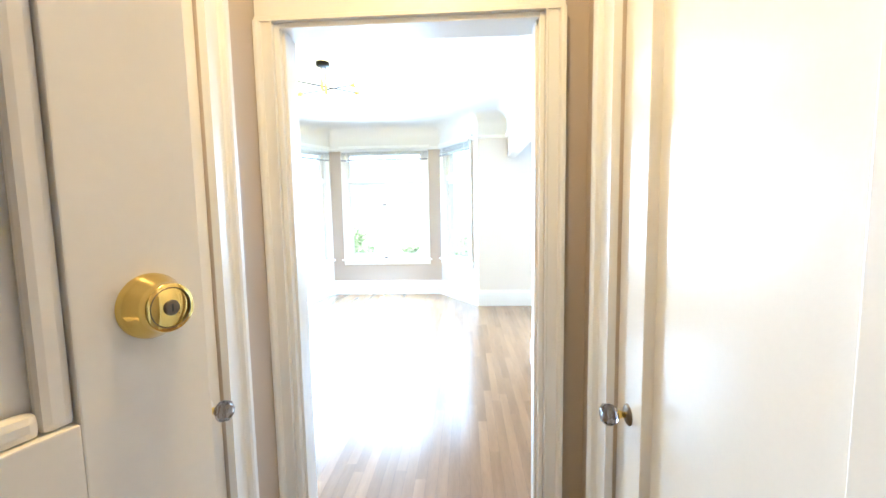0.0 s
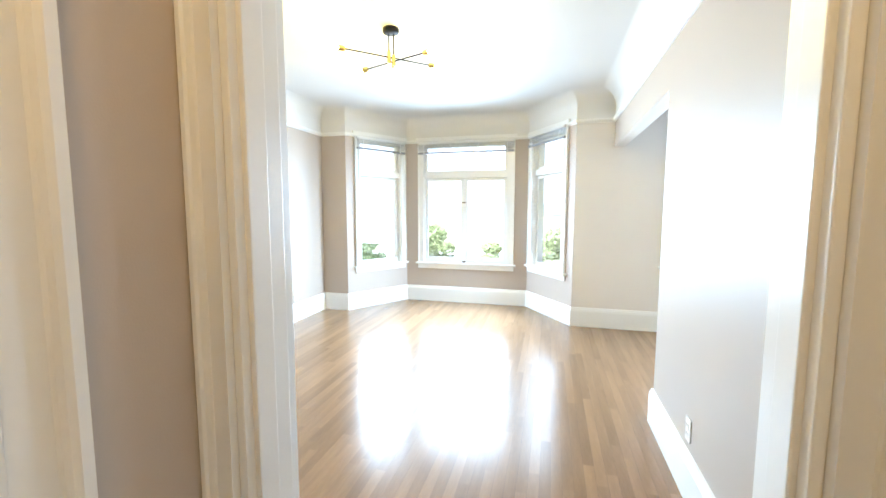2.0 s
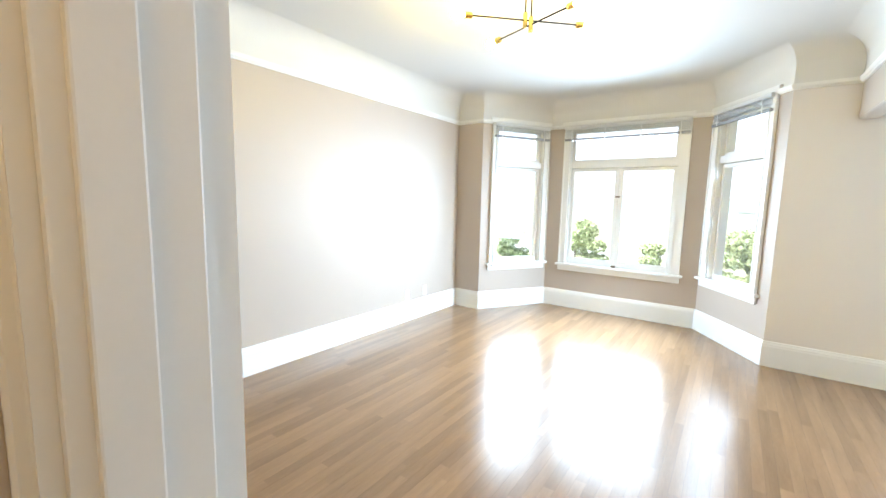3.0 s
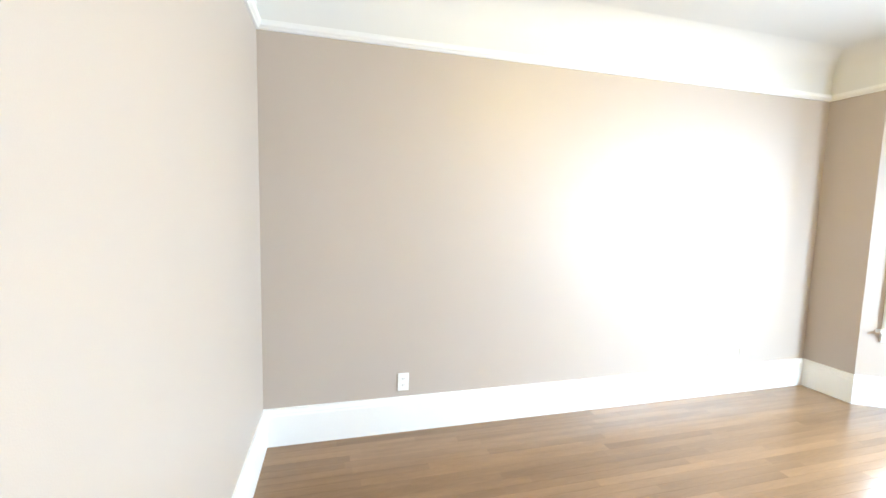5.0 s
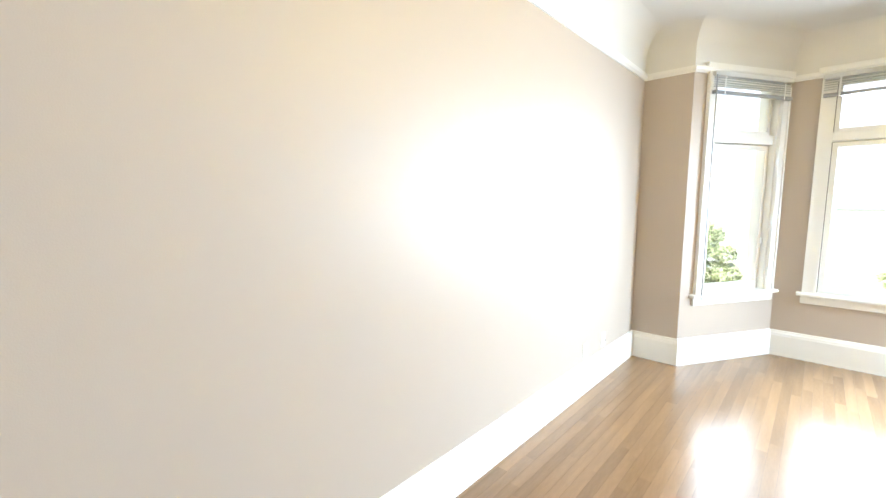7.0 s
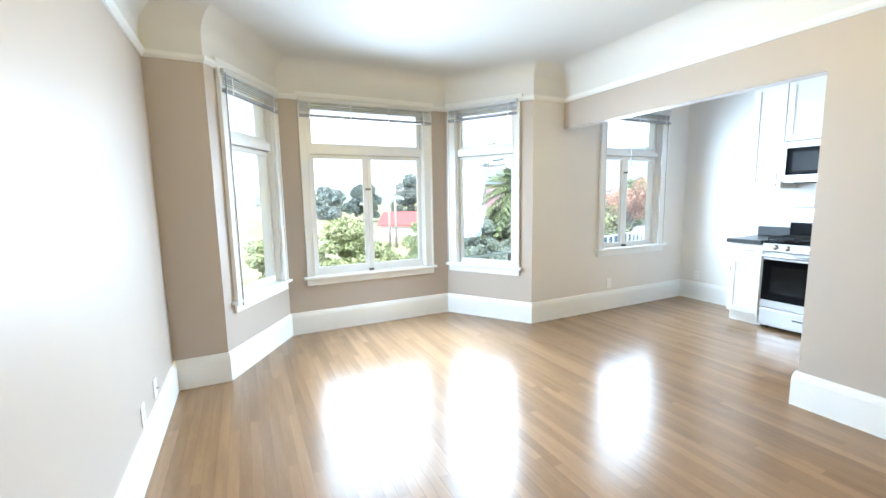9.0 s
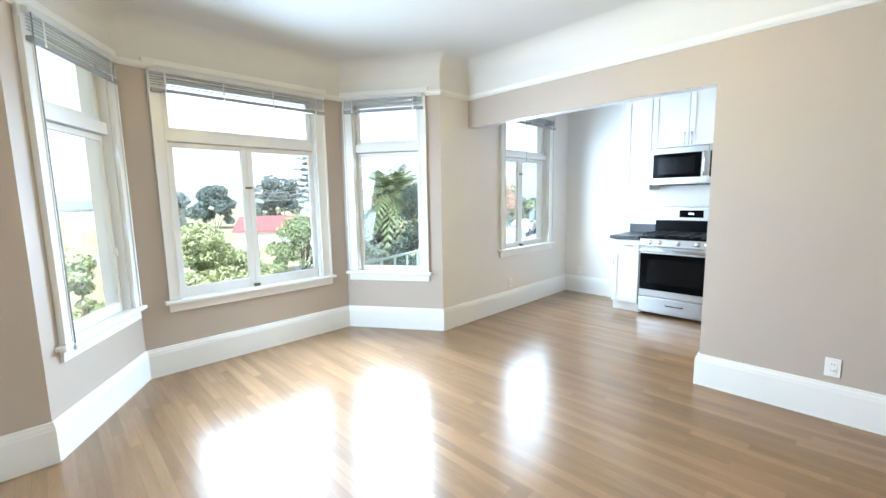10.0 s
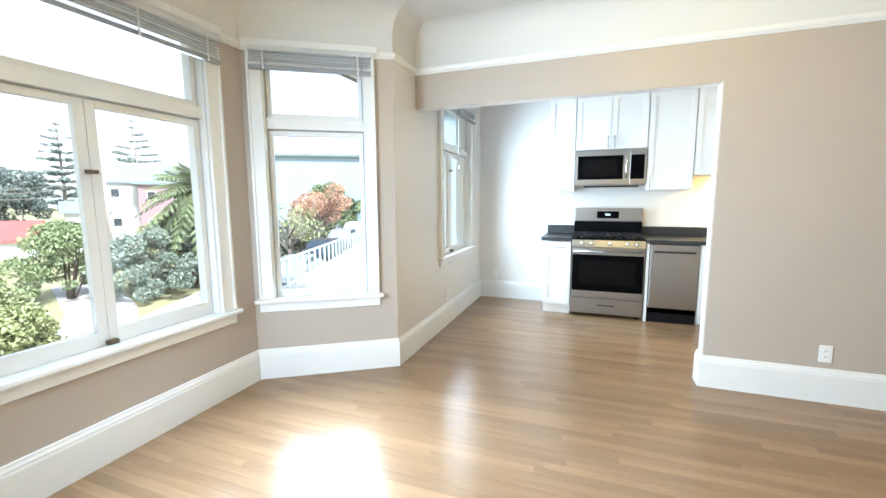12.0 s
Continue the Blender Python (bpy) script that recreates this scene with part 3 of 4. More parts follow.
part("latch_plate", box(-0.0015, 0.0, -0.034, -0.010, 1.235, 1.355), BRASS, de)

# hall ceiling lamp
hl = thing("ceiling_lamp", "small round opal glass hall ceiling lamp, lit", "ceiling lamp")
part("ring", lathe([(0.13, HALL_TOP), (0.13, HALL_TOP - 0.03), (0.118, HALL_TOP - 0.03), (0.118, HALL_TOP)], 40, Matrix.Translation((3.05, -0.95, 0))), NICKEL, hl)
part("opal_glass", lathe([(0.118, HALL_TOP - 0.02), (0.112, HALL_TOP - 0.05), (0.08, HALL_TOP - 0.075), (0.0, HALL_TOP - 0.085)], 32, Matrix.Translation((3.05, -0.95, 0))), glowing("opal_glow", (1.0, 0.60, 0.20), 31.0), hl)


# Added fill light: an unseen lamp that warms and brightens the kitchen units.
kl = thing("ceiling_lamp", "added kitchen fill lamp out of view, round opal glass, lit", "ceiling lamp")
part("ring", lathe([(0.16, TOP), (0.16, TOP - 0.03), (0.148, TOP - 0.03), (0.148, TOP)], 40, Matrix.Translation((4.9, 0.95, 0))), NICKEL, kl)
part("opal_glass", lathe([(0.148, TOP - 0.02), (0.14, TOP - 0.05), (0.1, TOP - 0.08), (0.0, TOP - 0.092)], 32, Matrix.Translation((4.9, 0.95, 0))), glowing("kitchen_fill_glow", (1.0, 0.76, 0.44), 16.0), kl)


# ---- room lamp with two crossed bars ----
lampx, lampy = 1.888, 2.29
cl = thing("ceiling_light", "black and brass crossed-bar ceiling light, bulbs lit", "ceiling light", Matrix.Translation((lampx, lampy, 0)))
part("canopy", lathe([(0.0, TOP - 0.034), (0.055, TOP - 0.034), (0.061, TOP - 0.028), (0.061, TOP), (0, TOP)], 36), BLACKMETAL, cl)
for k, (az, z, off) in enumerate(((44.0, 2.555, -0.017), (-21.0, 2.525, 0.017))):
    d = Vector((math.cos(radians(az)), math.sin(radians(az)), 0))
    c = Vector((off, 0.0, z)) if k == 0 else Vector((off, 0.012, z))
    part("stem", tube([(c.x, c.y, z), (c.x, c.y, TOP - 0.03)], 0.005, 10), BLACKMETAL, cl)
    part("hub", lathe([(0, z - 0.045), (0.013, z - 0.045), (0.014, z - 0.042), (0.014, z + 0.042), (0.013, z + 0.045), (0, z + 0.045)], 20, Matrix.Translation((c.x, c.y, 0))), BRASS, cl, "brass hub")
    arm = part("arm", tube([c - d * (0.345 - 0.05 * k), c + d * (0.345 - 0.05 * k)], 0.005, 10), BLACKMETAL, cl)
    for sgn in (-1, 1):
        e = c + d * ((0.34 - 0.05 * k) * sgn)
        q = (d * sgn).to_track_quat("Z", "Y").to_matrix().to_4x4()
        mm = Matrix.Translation(e) @ q
        part("socket", lathe([(0, 0), (0.017, 0.0), (0.019, 0.004), (0.019, 0.045), (0.0165, 0.048), (0, 0.048)], 20, mm), BRASS, arm, "brass lamp socket")
        part("bulb", lathe([(0.012, 0.046), (0.014, 0.056), (0.027, 0.078), (0.031, 0.095), (0.027, 0.113), (0.014, 0.124), (0, 0.127)], 20, mm), BULB, arm, "lit warm round bulb")


# ---- sockets and plates ----
def plate(name, label, m, kind_=2):
    """A wall plate; local y points out of the wall, z up."""
    p = thing(name, label, "wall outlet", m, group="wall plates")
    part("cover_plate", box(-0.036, 0.036, 0.0, 0.006, -0.058, 0.058, 0.003), PLASTIC, p)
    if kind_ == 2:
        for z in (-0.02, 0.02):
            f = part("receptacle", box(-0.016, 0.016, 0.005, 0.008, z - 0.014, z + 0.014, 0.004), PLASTIC, p)
            for x in (-0.006, 0.006):
                part("slot", box(x - 0.0012, x + 0.0012, 0.0078, 0.0084, z - 0.003, z + 0.007), DARKSLOT, f)
    elif kind_ == 1:
        part("coax_stub", moved(lathe([(0.005, 0), (0.005, 0.02), (0.003, 0.021), (0, 0.021)], 12), cols((0, 0, 1), (1, 0, 0), (0, 0.005, 0))), NICKEL, p, "metal cable stub")
    else:
        part("rocker", box(-0.016, 0.016, 0.005, 0.009, -0.032, 0.032, 0.003), PLASTIC, p)
    return p


WEST = lambda y, z: cols((0, -1, 0), (1, 0, 0), (0.0005, y, z))
EAST = lambda x, y, z: cols((0, 1, 0), (-1, 0, 0), (x - 0.0005, y, z))
NORTH = lambda x, y, z: cols((-1, 0, 0), (0, -1, 0), (x, y - 0.0005, z))
plate("wall_outlet", "white double outlet on the greige wall", WEST(0.862, 0.33))
plate("wall_outlet", "white double outlet on the greige wall", WEST(3.37, 0.31))
plate("cable_plate", "white plate with a cable stub above the baseboard", WEST(3.70, 0.315), 1)
plate("wall_outlet", "white double outlet on the greige wall", EAST(3.773, 1.443, 0.332))
plate("wall_outlet", "white double outlet on the kitchen window wall", NORTH(4.54, 4.395, 0.325))
plate("wall_outlet", "white double outlet on the kitchen wall", EAST(KX, 4.17, 0.318))
plate("wall_outlet", "white double outlet beside the counter", EAST(KX, 3.66, 0.985))
plate("wall_switch", "white rocker switch beside the counter", EAST(KX, 3.585, 0.985), 3)


# ---- kitchen units, fronts facing the room ----
FRONT = 5.335


def bar_handle(parent, x, y, z0, z1, upright=True):
    """A slim bar pull standing off a front at x; upright from z0 to z1, or level from y0 = z0 to y1 = z1 at height y."""
    if upright:
        pts, a, b = [(x - 0.028, y, z0), (x - 0.028, y, z1)], (x, y, z0 + 0.015), (x, y, z1 - 0.015)
        h = part("handle", tube(pts, 0.0055, 10), NICKEL, parent, "brushed nickel bar handle")
    else:
        pts, a, b = [(x - 0.028, z0, y), (x - 0.028, z1, y)], (x, z0 + 0.015, y), (x, z1 - 0.015, y)
        h = part("handle", tube(pts, 0.0055, 10), NICKEL, parent, "brushed nickel bar handle")
    for p in (a, b):
        part("standoff", tube([p, (p[0] - 0.028, p[1], p[2])], 0.004, 8), NICKEL, h)


def shaker(parent, name, x, y0, y1, z0, z1, frame_w=0.055):
    """A shaker front: four frame members round a sunk panel; returns the front."""
    d = part(name, box(x + 0.009, x + 0.019, y0 + 0.002, y1 - 0.002, z0 + 0.002, z1 - 0.002), CABINET, parent)
    f = frame_w
    for q in ((y0, y0 + f, z0, z1), (y1 - f, y1, z0, z1), (y0 + f, y1 - f, z0, z0 + f), (y0 + f, y1 - f, z1 - f, z1)):
        part("frame_member", box(x, x + 0.012, q[0], q[1], q[2], q[3], 0.0015), CABINET, d)
    return d


def base_cabinet(y0, y1, label):
    c = thing("base_cabinet", label, "cabinet", Matrix())
    part("body", box(FRONT + 0.02, KX - 0.004, y0, y1, 0.11, 0.872, 0.001), CABINET, c)
    part("toe_kick", box(FRONT + 0.075, KX - 0.004, y0, y1, 0.0, 0.11), CABINET, c)
    dr_ = part("drawer_front", box(FRONT, FRONT + 0.019, y0 + 0.003, y1 - 0.003, 0.73, 0.865, 0.002), CABINET, c)
    bar_handle(dr_, FRONT, 0.80, y0 + 0.06, y1 - 0.06, False)
    d = shaker(c, "door", FRONT, y0 + 0.003, y1 - 0.003, 0.125, 0.722)
    bar_handle(d, FRONT, y1 - 0.03, 0.56, 0.70)
    return c


def wall_cabinet(y0, y1, z0, z1, doors, label, side=1):
    c = thing("wall_cabinet", label, "cabinet", Matrix(), group="wall cabinets")
    x = 5.575
    part("body", box(x + 0.02, KX - 0.004, y0 + 0.001, y1 - 0.001, z0, z1, 0.001), CABINET, c)
    if doors == 2:
        ym = (y0 + y1) / 2
        a = shaker(c, "door", x, y0 + 0.003, ym - 0.0025, z0 + 0.003, z1 - 0.003)
        b = shaker(c, "door", x, ym + 0.0025, y1 - 0.003, z0 + 0.003, z1 - 0.003)
        bar_handle(a, x, ym - 0.035, z0 + 0.015, z0 + 0.15)
        bar_handle(b, x, ym + 0.035, z0 + 0.015, z0 + 0.15)
    else:
        a = shaker(c, "door", x, y0 + 0.003, y1 - 0.003, z0 + 0.003, z1 - 0.003)
        bar_handle(a, x, y0 + 0.032 if side < 0 else y1 - 0.032, z0 + 0.02, z0 + 0.16)
    return c


base_cabinet(3.152, 3.46, "narrow white base cabinet with drawer beside the range")
wall_cabinet(3.152, 3.452, 1.445, 2.52, 1, "narrow white shaker wall cabinet beside the microwave", -1)
wall_cabinet(2.388, 3.148, 1.915, 2.52, 2, "white two-door shaker cabinet above the microwave")
wall_cabinet(1.93, 2.384, 1.45, 2.52, 1, "white shaker wall cabinet above the counter", 1)
wall_cabinet(1.30, 1.926, 1.605, 2.52, 2, "short white shaker wall cabinet at the far counter")
link_f = thing("filler_panel", "narrow white filler panel between range and dishwasher", "cabinet panel", Matrix())
part("panel", box(FRONT + 0.005, KX - 0.004, 2.338, 2.366, 0.0, 0.872, 0.001), CABINET, link_f)
end_cab = thing("base_cabinet", "white base cabinet beyond the dishwasher", "cabinet", Matrix())
part("body", box(FRONT + 0.02, KX - 0.004, 1.30, 1.858, 0.11, 0.872, 0.001), CABINET, end_cab)
part("toe_kick", box(FRONT + 0.075, KX - 0.004, 1.30, 1.858, 0.0, 0.11), CABINET, end_cab)
shaker(end_cab, "door", FRONT, 1.303, 1.855, 0.125, 0.865)
for y0, y1, lab in ((3.152, 3.49, "short dark grey stone worktop with upstand"), (1.29, 2.368, "dark grey stone worktop with upstand")):
    w = thing("worktop", lab, "worktop", Matrix())
    part("slab", box(5.305, KX - 0.003, y0, y1, 0.872, 0.914, 0.004), STONE, w)
    part("upstand", box(KX - 0.024, KX - 0.003, y0, y1 - (0.0 if y1 < 3 else 0.01), 0.9145, 1.02, 0.003), STONE, w)

# gas range
RY0, RY1 = 2.374, 3.146
RM = (RY0 + RY1) / 2
rg = thing("gas_range", "stainless steel gas range with black oven glass", "stove", Matrix())
part("body", box(FRONT + 0.03, KX - 0.03, RY0, RY1, 0.03, 0.893, 0.003), STEEL, rg)
for x in (FRONT + 0.09, KX - 0.09):
    for y in (RY0 + 0.05, RY1 - 0.05):
        part("foot", tube([(x, y, 0), (x, y, 0.032)], 0.015, 10), BLACKMETAL, rg)
dw_ = part("drawer", box(FRONT, FRONT + 0.03, RY0 + 0.004, RY1 - 0.004, 0.045, 0.215, 0.006), STEEL, rg)
part("pull_recess", box(FRONT - 0.002, FRONT + 0.004, RM - 0.09, RM + 0.09, 0.135, 0.158, 0.002), DARKSLOT, dw_)
part("pull_lip", box(FRONT - 0.008, FRONT, RM - 0.085, RM + 0.085, 0.150, 0.158, 0.002), STEEL, dw_)
od = part("oven_door", box(FRONT, FRONT + 0.03, RY0 + 0.003, RY1 - 0.003, 0.225, 0.80, 0.006), STEEL, rg)
part("oven_glass", box(FRONT - 0.004, FRONT + 0.003, RY0 + 0.012, RY1 - 0.012, 0.305, 0.725, 0.003), BLACKGLASS, od, "black oven door glass")
part("inner_window", box(FRONT - 0.0055, FRONT - 0.0045, RY0 + 0.09, RY1 - 0.09, 0.385, 0.66), surface("oven_window", (0.005, 0.005, 0.005), 0.12, spec=0.08), od)
h = part("oven_handle", tube([(FRONT - 0.05, RY0 + 0.02, 0.765), (FRONT - 0.05, RY1 - 0.02, 0.765)], 0.013, 14), STEEL, od, "steel bar handle")
for y in (RY0 + 0.05, RY1 - 0.05):
    part("standoff", box(FRONT - 0.05, FRONT + 0.002, y - 0.012, y + 0.012, 0.756, 0.774, 0.004), STEEL, h)
cp = part("control_panel", moved(box(-0.012, 0.02, RY0, RY1, -0.045, 0.045, 0.006), pose(FRONT - 0.005, 0, 0.853, 0, 14, 0)), STEEL, rg)
for y in (RM + 0.27, RM + 0.17, RM - 0.02, RM - 0.20, RM - 0.29):
    mk = pose(FRONT - 0.017, y, 0.853, 0, -90 + 14, 0)
    kn = part("burner_knob", lathe([(0.026, 0), (0.026, 0.004), (0.021, 0.008), (0.019, 0.03), (0.017, 0.034), (0, 0.034)], 24, mk), CHROME, cp, "silver burner knob")
    part("grip", moved(box(-0.019, 0.019, -0.004, 0.004, 0.03, 0.04, 0.002), mk), CHROME, kn)
ct = part("cooktop", box(FRONT - 0.01, KX - 0.09, RY0 - 0.001, RY1 + 0.001, 0.892, 0.912, 0.005), ENAMEL, rg, "black enamel cooktop")
for yc_, xs in ((RM - 0.25, (5.47, 5.70)), (RM, (5.585,)), (RM + 0.25, (5.47, 5.70))):
    for xc in xs:
        part("burner", lathe([(0.055, 0.911), (0.055, 0.918), (0.042, 0.921), (0.04, 0.93), (0, 0.931)], 24, Matrix.Translation((xc, yc_, 0))), CASTIRON, ct)
for i in range(3):
    y0, y1 = RY0 + 0.02 + i * 0.246, RY0 + 0.02 + (i + 1) * 0.246 - 0.006
    bm = bmesh.new()
    for y in (y0, y1 - 0.012):
        quad_box(bm, 5.365, 5.80, y, y + 0.012, 0.934, 0.95)
    for x in (5.365, 5.575, 5.788):
        quad_box(bm, x, x + 0.012, y0, y1, 0.934, 0.949)
    for x in (5.47, 5.69):
        quad_box(bm, x - 0.006, x + 0.006, y0 + 0.012, y1 - 0.012, 0.936, 0.9485)
    quad_box(bm, 5.377, 5.788, (y0 + y1) / 2 - 0.006, (y0 + y1) / 2 + 0.006, 0.9365, 0.948)
    for x in (5.367, 5.786):
        for y in (y0 + 0.001, y1 - 0.011):
            quad_box(bm, x, x + 0.01, y, y + 0.01, 0.911, 0.9345)
    part("grate", bm, CASTIRON, ct, "black cast iron grate")
part("backguard", box(KX - 0.09, KX - 0.03, RY0, RY1, 0.893, 1.075, 0.004), ENAMEL, rg, "black enamel riser")
pn = part("back_panel", box(KX - 0.098, KX - 0.03, RY0 + 0.002, RY1 - 0.002, 1.076, 1.24, 0.008), STEEL, rg)
ds = part("display", box(KX - 0.101, KX - 0.097, RM - 0.125, RM + 0.125, 1.115, 1.20, 0.002), BLACKGLASS, pn)
for y in (-0.02, -0.006, 0.010, 0.022):
    part("digit", box(KX - 0.1022, KX - 0.1012, RM + y - 0.004, RM + y + 0.004, 1.15, 1.17), DISPLAY, ds)

# microwave over the range
mw = thing("microwave", "stainless over-range microwave with black glass door", "microwave", Matrix())
MX = 5.565
part("body", box(MX + 0.03, KX - 0.004, 2.388, 3.148, 1.50, 1.913, 0.003), STEEL, mw)
md = part("door", box(MX, MX + 0.03, 2.562, 3.148, 1.512, 1.911, 0.005), STEEL, mw)
part("door_glass", box(MX - 0.003, MX + 0.002, 2.63, 3.118, 1.575, 1.845, 0.003), BLACKGLASS, md, "black glass window")
part("inner_window", box(MX - 0.0042, MX - 0.0032, 2.69, 3.06, 1.615, 1.80), surface("microwave_window", (0.006, 0.006, 0.006), 0.16, spec=0.08), md)
h = part("handle", tube([(MX - 0.035, 2.598, 1.585), (MX - 0.04, 2.598, 1.71), (MX - 0.035, 2.598, 1.84)], 0.011, 12), CHROME, md, "curved steel handle")
for z in (1.60, 1.825):
    part("standoff", box(MX - 0.036, MX + 0.001, 2.589, 2.607, z - 0.009, z + 0.009, 0.003), CHROME, h)
mp_ = part("control_panel", box(MX, MX + 0.03, 2.389, 2.560, 1.512, 1.911, 0.005), STEEL, mw)
part("keypad_glass", box(MX - 0.003, MX + 0.002, 2.412, 2.552, 1.575, 1.845, 0.003), BLACKGLASS, mp_)
part("vent_grille", box(MX + 0.02, MX + 0.2, 2.46, 3.05, 1.488, 1.502, 0.003), BLACKMETAL, mw)

# dishwasher
dwm = thing("dishwasher", "slim stainless steel dishwasher with a bar handle", "dishwasher", Matrix())
part("tub", box(FRONT + 0.03, KX - 0.03, 1.862, 2.332, 0.10, 0.868, 0.003), BLACKMETAL, dwm)
part("door", box(FRONT - 0.005, FRONT + 0.03, 1.864, 2.330, 0.165, 0.862, 0.008), STEEL, dwm)
part("handle_recess", box(FRONT - 0.007, FRONT - 0.004, 1.90, 2.295, 0.772, 0.797, 0.001), DARKSLOT, dwm)
part("handle", box(FRONT - 0.024, FRONT - 0.004, 1.90, 2.295, 0.795, 0.815, 0.004), STEEL, dwm)
part("toe_panel", box(FRONT + 0.03, FRONT + 0.045, 1.862, 2.332, 0.0, 0.158), BLACKMETAL, dwm, "black toe panel")

# warm strip under the short wall cabinet
us = thing("under_cabinet_light", "slim lit strip under the short wall cabinet", "light", Matrix())
part("housing", box(5.66, 5.72, 1.34, 1.60, 1.590, 1.603, 0.003), PLASTIC, us)
part("diffuser", box(5.665, 5.715, 1.35, 1.59, 1.586, 1.5905), glowing("warm_strip", (1.0, 0.62, 0.15), 190.0), us)

# ---- outdoors: ground, road, planting, houses ----
GZ = -4.2
EYE = Vector((0.45, 2.4, 1.4))


def out_at(az, d, z=GZ):
    """A place seen from the bay: degrees clockwise from straight ahead, and metres."""
    return Vector((EYE.x + d * math.sin(radians(az)), EYE.y + d * math.cos(radians(az)), z))


GRASS = surface("garden_ground", (0.33, 0.32, 0.17), 0.9, vary=0.4, scale=0.25, grain=5, bump=0.4)
CONCRETE = surface("pale_concrete", (0.46, 0.45, 0.43), 0.85, vary=0.1, scale=0.5, grain=20, bump=0.2)
ASPHALT = surface("worn_pale_asphalt", (0.33, 0.33, 0.33), 0.9, vary=0.12, scale=0.4, grain=30, bump=0.2)
BARK = surface("bark", (0.10, 0.075, 0.055), 0.9, vary=0.3, scale=6, grain=40, bump=0.6)
PALEBARK = surface("pale_bark", (0.32, 0.28, 0.25), 0.85, vary=0.2, scale=6, grain=40, bump=0.4)
WHITEPAINT = surface("white_house_paint", (0.62, 0.62, 0.61), 0.7, vary=0.06, scale=0.6, grain=8)
BLUEPAINT = surface("pale_blue_house_paint", (0.32, 0.41, 0.46), 0.7, vary=0.06, scale=0.4, grain=6)
MAUVE = surface("mauve_house_paint", (0.30, 0.20, 0.21), 0.7, vary=0.08, scale=0.6, grain=8)
SLATE = surface("grey_green_roofing", (0.20, 0.24, 0.24), 0.8, vary=0.15, scale=2, grain=10)
REDROOF = surface("red_roofing", (0.42, 0.10, 0.09), 0.75, vary=0.15, scale=0.8, grain=8)
DARKWIN = surface("dark_window_glass", (0.03, 0.035, 0.04), 0.1, vary=0.1)
RAILPAINT = surface("pale_green_rail_paint", (0.50, 0.60, 0.57), 0.5, vary=0.06, scale=5)


def leaf_mat(name, dark, light):
    m, nt, b = node_mat(name)
    n, l = nt.nodes, nt.links
    g = n.new("ShaderNodeNewGeometry")
    t = n.new("ShaderNodeTexNoise")
    t.inputs["Scale"].default_value = 0.9
    mx = n.new("ShaderNodeMath")
    mx.operation = "ADD"
    l.new(g.outputs["Random Per Island"], mx.inputs[0])
    l.new(t.outputs[0], mx.inputs[1])
    r = n.new("ShaderNodeValToRGB")
    r.color_ramp.elements[0].position, r.color_ramp.elements[1].position = 0.35, 1.0
    r.color_ramp.elements[0].color, r.color_ramp.elements[1].color = (*dark, 1), (*light, 1)
    sc = n.new("ShaderNodeMath")
    sc.operation = "MULTIPLY"
    sc.inputs[1].default_value = 0.72
    l.new(mx.outputs[0], sc.inputs[0])
    l.new(sc.outputs[0], r.inputs[0])
    l.new(r.outputs[0], b.inputs["Base Color"])
    b.inputs["Roughness"].default_value = 0.55
    return m


LEAF_YELLOW = leaf_mat("yellow_green_leaves", (0.14, 0.165, 0.06), (0.46, 0.51, 0.25))
LEAF_GREEN = leaf_mat("garden_green_leaves", (0.08, 0.12, 0.05), (0.30, 0.36, 0.17))
LEAF_GREY = leaf_mat("grey_green_leaves", (0.10, 0.135, 0.105), (0.32, 0.38, 0.30))
LEAF_DARK = leaf_mat("dark_conifer_needles", (0.025, 0.045, 0.035), (0.10, 0.14, 0.10))
# Far foliage: distance haze is put into these paler leaf colours.
LEAF_FAR = leaf_mat("far_needles_haze_in_colour", (0.07, 0.10, 0.09), (0.17, 0.21, 0.18))
LEAF_HAZE = leaf_mat("farther_needles_haze_in_colour", (0.15, 0.19, 0.175), (0.30, 0.35, 0.32))
LEAF_ORANGE = leaf_mat("autumn_leaves", (0.27, 0.14, 0.08), (0.60, 0.36, 0.24))
LEAF_PALM = leaf_mat("palm_fronds", (0.07, 0.11, 0.04), (0.28, 0.33, 0.15))


def leaves(rnd, centres, radii, n, size, flat=0.8):
    """Many small leaf blades scattered through lumpy clusters; one mesh."""
    cs = np.array(centres, float)
    rs = np.array(radii, float)
    pick = rnd.choice(len(cs), n, p=rs ** 2 / (rs ** 2).sum())
    d = rnd.normal(size=(n, 3))
    d /= np.linalg.norm(d, axis=1)[:, None]
    rad = rs[pick] * rnd.uniform(0.55, 1.08, n) ** 0.6
    p = cs[pick] + d * rad[:, None] * np.array((1, 1, flat))
    a = rnd.normal(size=(n, 3))
    a /= np.linalg.norm(a, axis=1)[:, None]
    b = np.cross(a, d + rnd.normal(size=(n, 3)) * 0.7)
    b /= np.linalg.norm(b, axis=1)[:, None] + 1e-9
    s = size * rnd.uniform(0.6, 1.5, n)[:, None]
    v = np.stack([p - a * s, p + b * s * 0.42, p + a * s, p - b * s * 0.42], 1).reshape(-1, 3)
    f = np.arange(n * 4).reshape(-1, 4)
    me = bpy.data.meshes.new("leaves")
    me.from_pydata(v.tolist(), [], f.tolist())
    return me


def crown_part(me, material, parent, name="crown"):
    me.materials.append(material)
    o = new(name, me)
    o.parent = parent
    return o


def shrub(seed, at, width, height, material, label, leaf=0.13, n=5200, stems=5):
    rnd = np.random.default_rng(seed)
    t = thing("shrub", label, "shrub", Matrix.Translation(at))
    cs, rs = [], []
